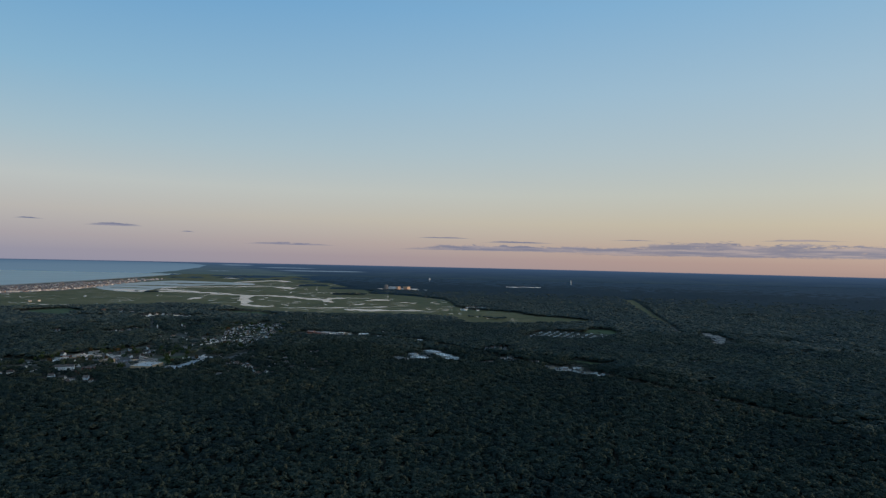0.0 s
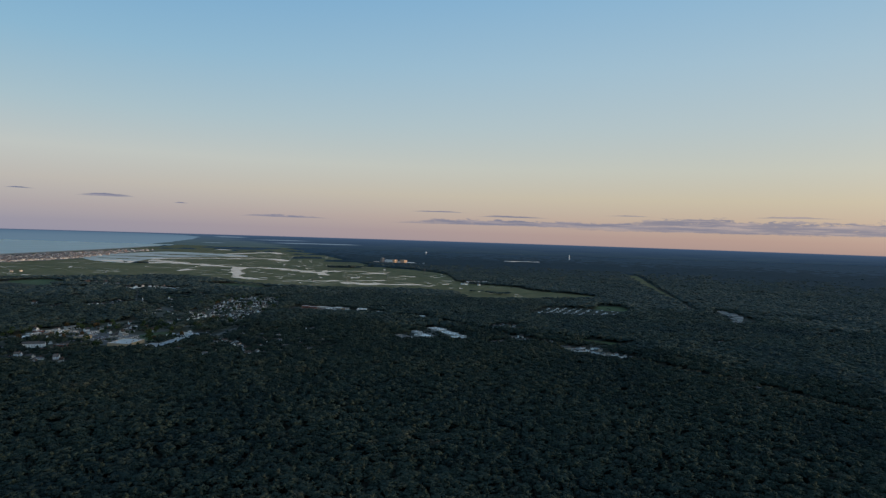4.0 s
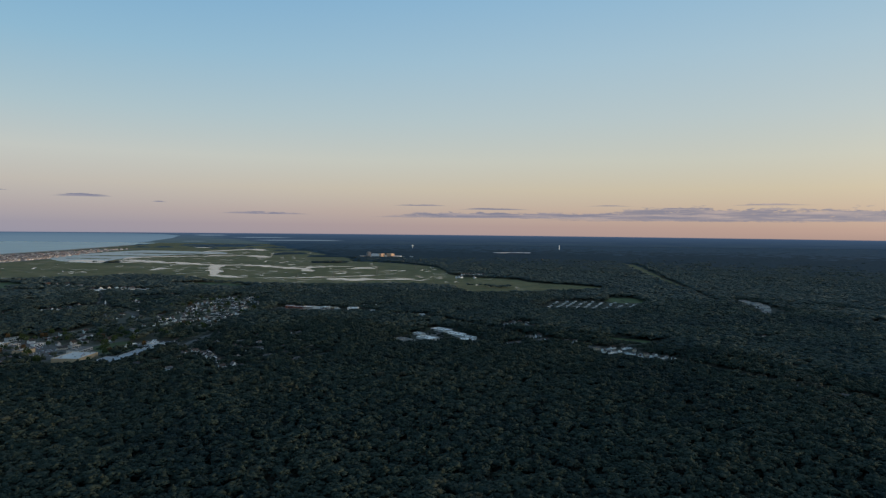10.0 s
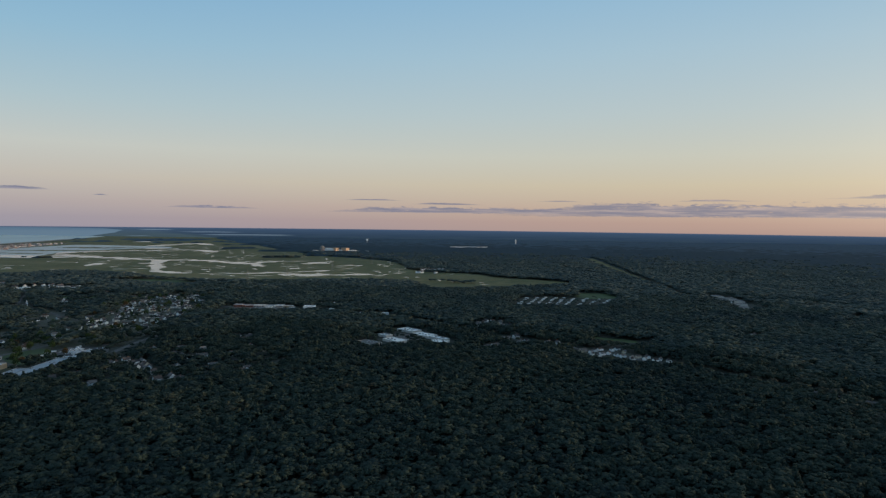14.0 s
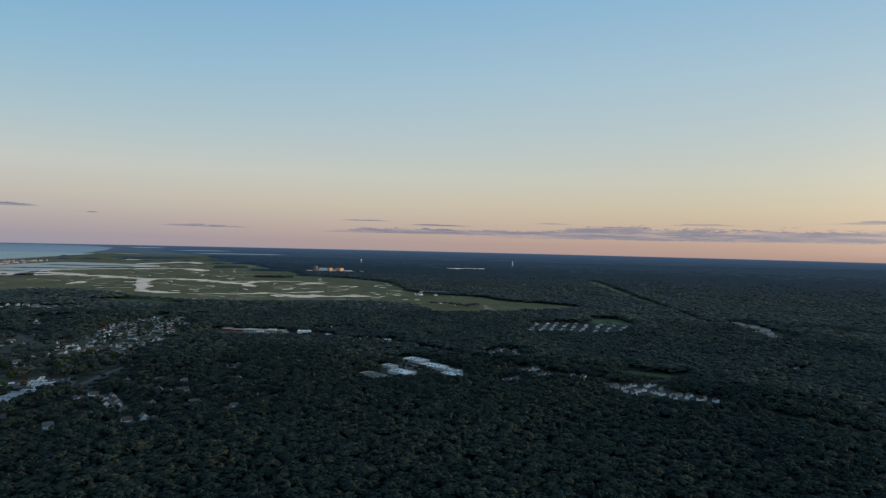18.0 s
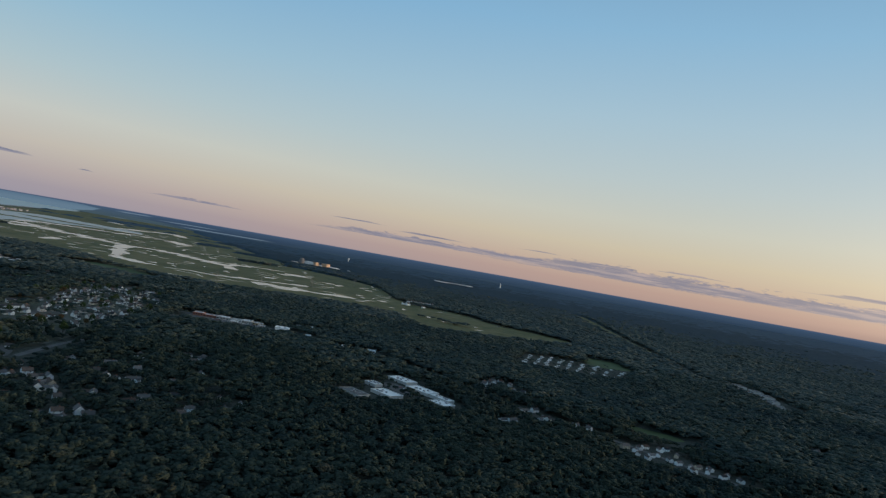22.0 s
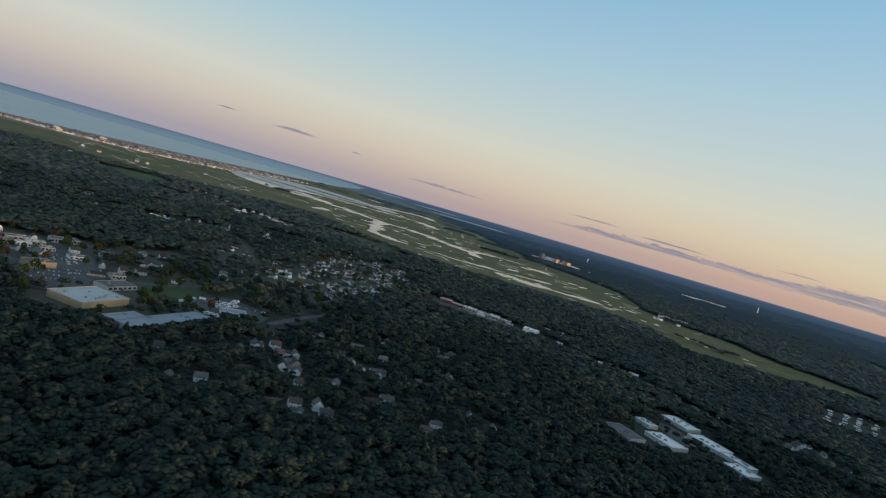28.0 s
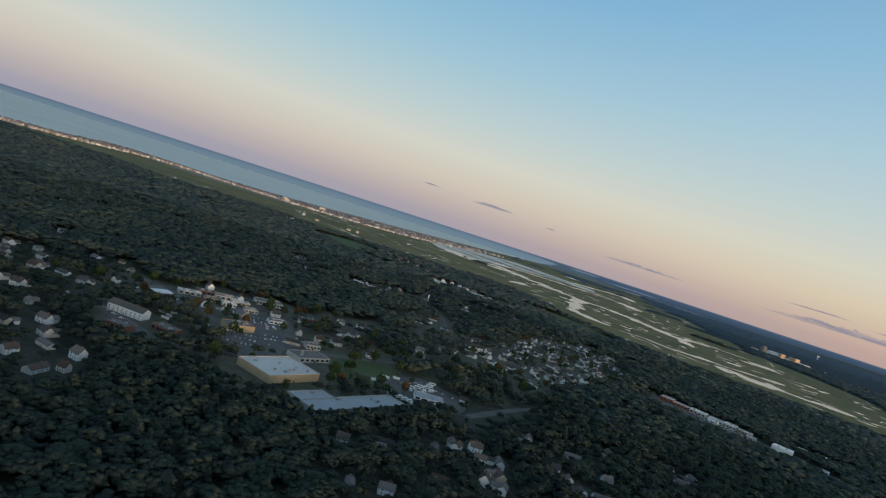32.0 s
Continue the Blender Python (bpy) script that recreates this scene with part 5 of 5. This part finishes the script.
def gap(x, y):
    """How far points lie from the nearest building's open ground."""
    order = np.argsort(x)
    xs, ys = x[order], y[order]
    res = np.full(len(x), 20.0)
    for cx_, cy_, cr_ in CLEAR:
        i, j = np.searchsorted(xs, (cx_ - cr_ - 20, cx_ + cr_ + 20))
        if j > i:
            np.minimum(res[i:j], np.hypot(xs[i:j] - cx_, ys[i:j] - cy_) - cr_, out=res[i:j])
    out = np.empty(len(x))
    out[order] = res
    return out


def forest_mask(x, y, under=False):
    """Where trees stand: off the water, marsh, lots, roads and yards."""
    ok = (y > 290) & (y > 100 + 1.1 * x) & (y > np.minimum(290 + 0.6 * (-155 - x), 450 + 0.35 * (-155 - x))) & (y < 6000)
    if under:
        ok = ~ok
    isle = np.zeros(len(x), bool)
    for line in ISLES:
        isle |= near_line(x, y, line)
    ok &= ~inside(x, y, CLEAR_LOOPS[0]) | isle
    for loop in CLEAR_LOOPS[1:]:
        ok &= ~inside(x, y, loop)
    for line in CLEAR_LINES:
        ok &= ~near_line(x, y, line, 30.0 if line is BEACH or line is SAND else 6.0 if line is CUT else 5.0)
    ok &= gap(x, y) > 0
    return ok & ~(inside(x, y, TOWN) & (rng.random(len(x)) < 0.42))


def wooded(x0, x1, y0, y1, step, under=False):
    gx, gy = np.meshgrid(np.arange(x0, x1, step), np.arange(y0, y1, step))
    p = np.stack([gx.ravel(), gy.ravel()], 1) + rng.uniform(-0.42, 0.42, (gx.size, 2)) * step
    return p[forest_mask(p[:, 0], p[:, 1], under)]


def canopy(x0, x1, y0, y1, step, r0, r1, label):
    """A closed leaf canopy far off, as one uneven sheet."""
    nx, ny = int((x1 - x0) / step), int((y1 - y0) / step)
    gx, gy = np.meshgrid(x0 + step * np.arange(nx + 1), y0 + step * np.arange(ny + 1))
    gx = gx + rng.uniform(-0.35, 0.35, gx.shape) * step
    gy = gy + rng.uniform(-0.35, 0.35, gy.shape) * step
    gz = rng.uniform(4.0, 8.0, gx.shape)
    cxs, cys = gx[:-1, :-1].ravel() + step / 2, gy[:-1, :-1].ravel() + step / 2
    ok = forest_mask(cxs, cys)
    d = np.hypot(cxs + 110, cys - 560)
    ok &= (d > r0) & (d < r1)
    full = np.pad(ok.reshape(ny, nx), 1)
    gz[~(full[:-1, :-1] & full[1:, :-1] & full[:-1, 1:] & full[1:, 1:])] = 0.1
    idx = np.arange((nx + 1) * (ny + 1)).reshape(ny + 1, nx + 1)
    quads = np.stack([idx[:-1, :-1].ravel(), idx[:-1, 1:].ravel(), idx[1:, 1:].ravel(), idx[1:, :-1].ravel()], 1)[ok]
    me = bpy.data.meshes.new("woodland")
    me.from_pydata(np.stack([gx.ravel(), gy.ravel(), gz.ravel()], 1).tolist(), [], quads.tolist())
    for m in (M_CANOPY, M_FAR_HAZE_CROWN, M_HAZE_CROWN):
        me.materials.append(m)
    # faces farther off take the colours with more haze in them
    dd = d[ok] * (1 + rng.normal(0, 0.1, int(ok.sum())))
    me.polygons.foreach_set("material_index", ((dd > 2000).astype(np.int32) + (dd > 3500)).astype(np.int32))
    me.shade_smooth()
    return tagged(new("woodland", me), label, "woodland", kind="stuff")


def plant_woods():
    fine_t = [crown_template(20, s) for s in range(14)] + [conifer_template(9, s) for s in range(3)]
    mid_t = [crown_template(6, s) for s in range(12)] + [conifer_template(5, s) for s in range(2)]
    low_t = [crown_template(3, s) for s in range(10)]
    hub = np.array([-110.0, 560.0])

    def ring(p, r0, r1):
        d = np.linalg.norm(p - hub, axis=1)
        d *= 1 + 0.07 * (np.sin(p[:, 0] * 0.011 + 1.3) * np.sin(p[:, 1] * 0.013) + np.sin(p[:, 0] * 0.031) * np.sin(p[:, 1] * 0.027 + 2)) + rng.normal(0, 0.05, len(p))
        return p[(d >= r0) & (d < r1)]

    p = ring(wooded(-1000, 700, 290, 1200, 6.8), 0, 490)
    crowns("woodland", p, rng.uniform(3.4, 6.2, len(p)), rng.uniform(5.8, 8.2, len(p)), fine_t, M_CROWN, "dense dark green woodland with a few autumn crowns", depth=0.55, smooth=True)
    # outer rings use the leaf colours paled for haze
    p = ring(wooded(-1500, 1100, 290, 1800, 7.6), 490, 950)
    crowns("woodland", p, rng.uniform(4.6, 7.8, len(p)), rng.uniform(6.0, 8.2, len(p)), mid_t, M_THIN_HAZE_CROWN, "dense dark woodland in the middle distance", depth=0.4, smooth=True)
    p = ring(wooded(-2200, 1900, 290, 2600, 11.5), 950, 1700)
    crowns("woodland", p, rng.uniform(7.0, 10.5, len(p)), rng.uniform(6.2, 8.0, len(p)), low_t, M_MID_HAZE_CROWN, "dark woodland beyond the town, paled by haze in its colour", depth=0.3, smooth=True)
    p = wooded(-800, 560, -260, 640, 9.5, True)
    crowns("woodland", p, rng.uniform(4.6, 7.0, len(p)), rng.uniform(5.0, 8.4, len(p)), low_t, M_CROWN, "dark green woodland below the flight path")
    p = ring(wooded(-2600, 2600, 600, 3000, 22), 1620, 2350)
    crowns("woodland", p, rng.uniform(8, 13, len(p)), rng.uniform(7.0, 8.6, len(p)), low_t, M_MID_HAZE_CROWN, "scattered taller crowns over the distant woods", depth=0.28, smooth=True)
    canopy(-3200, 3200, 600, 4300, 13, 1700, 3000, "distant dark woodland with blue haze in its colour")
    canopy(-3000, 4600, 1500, 5600, 32, 2950, 5800, "farthest woodland below the horizon, haze put into its blue colour")


plant_woods()
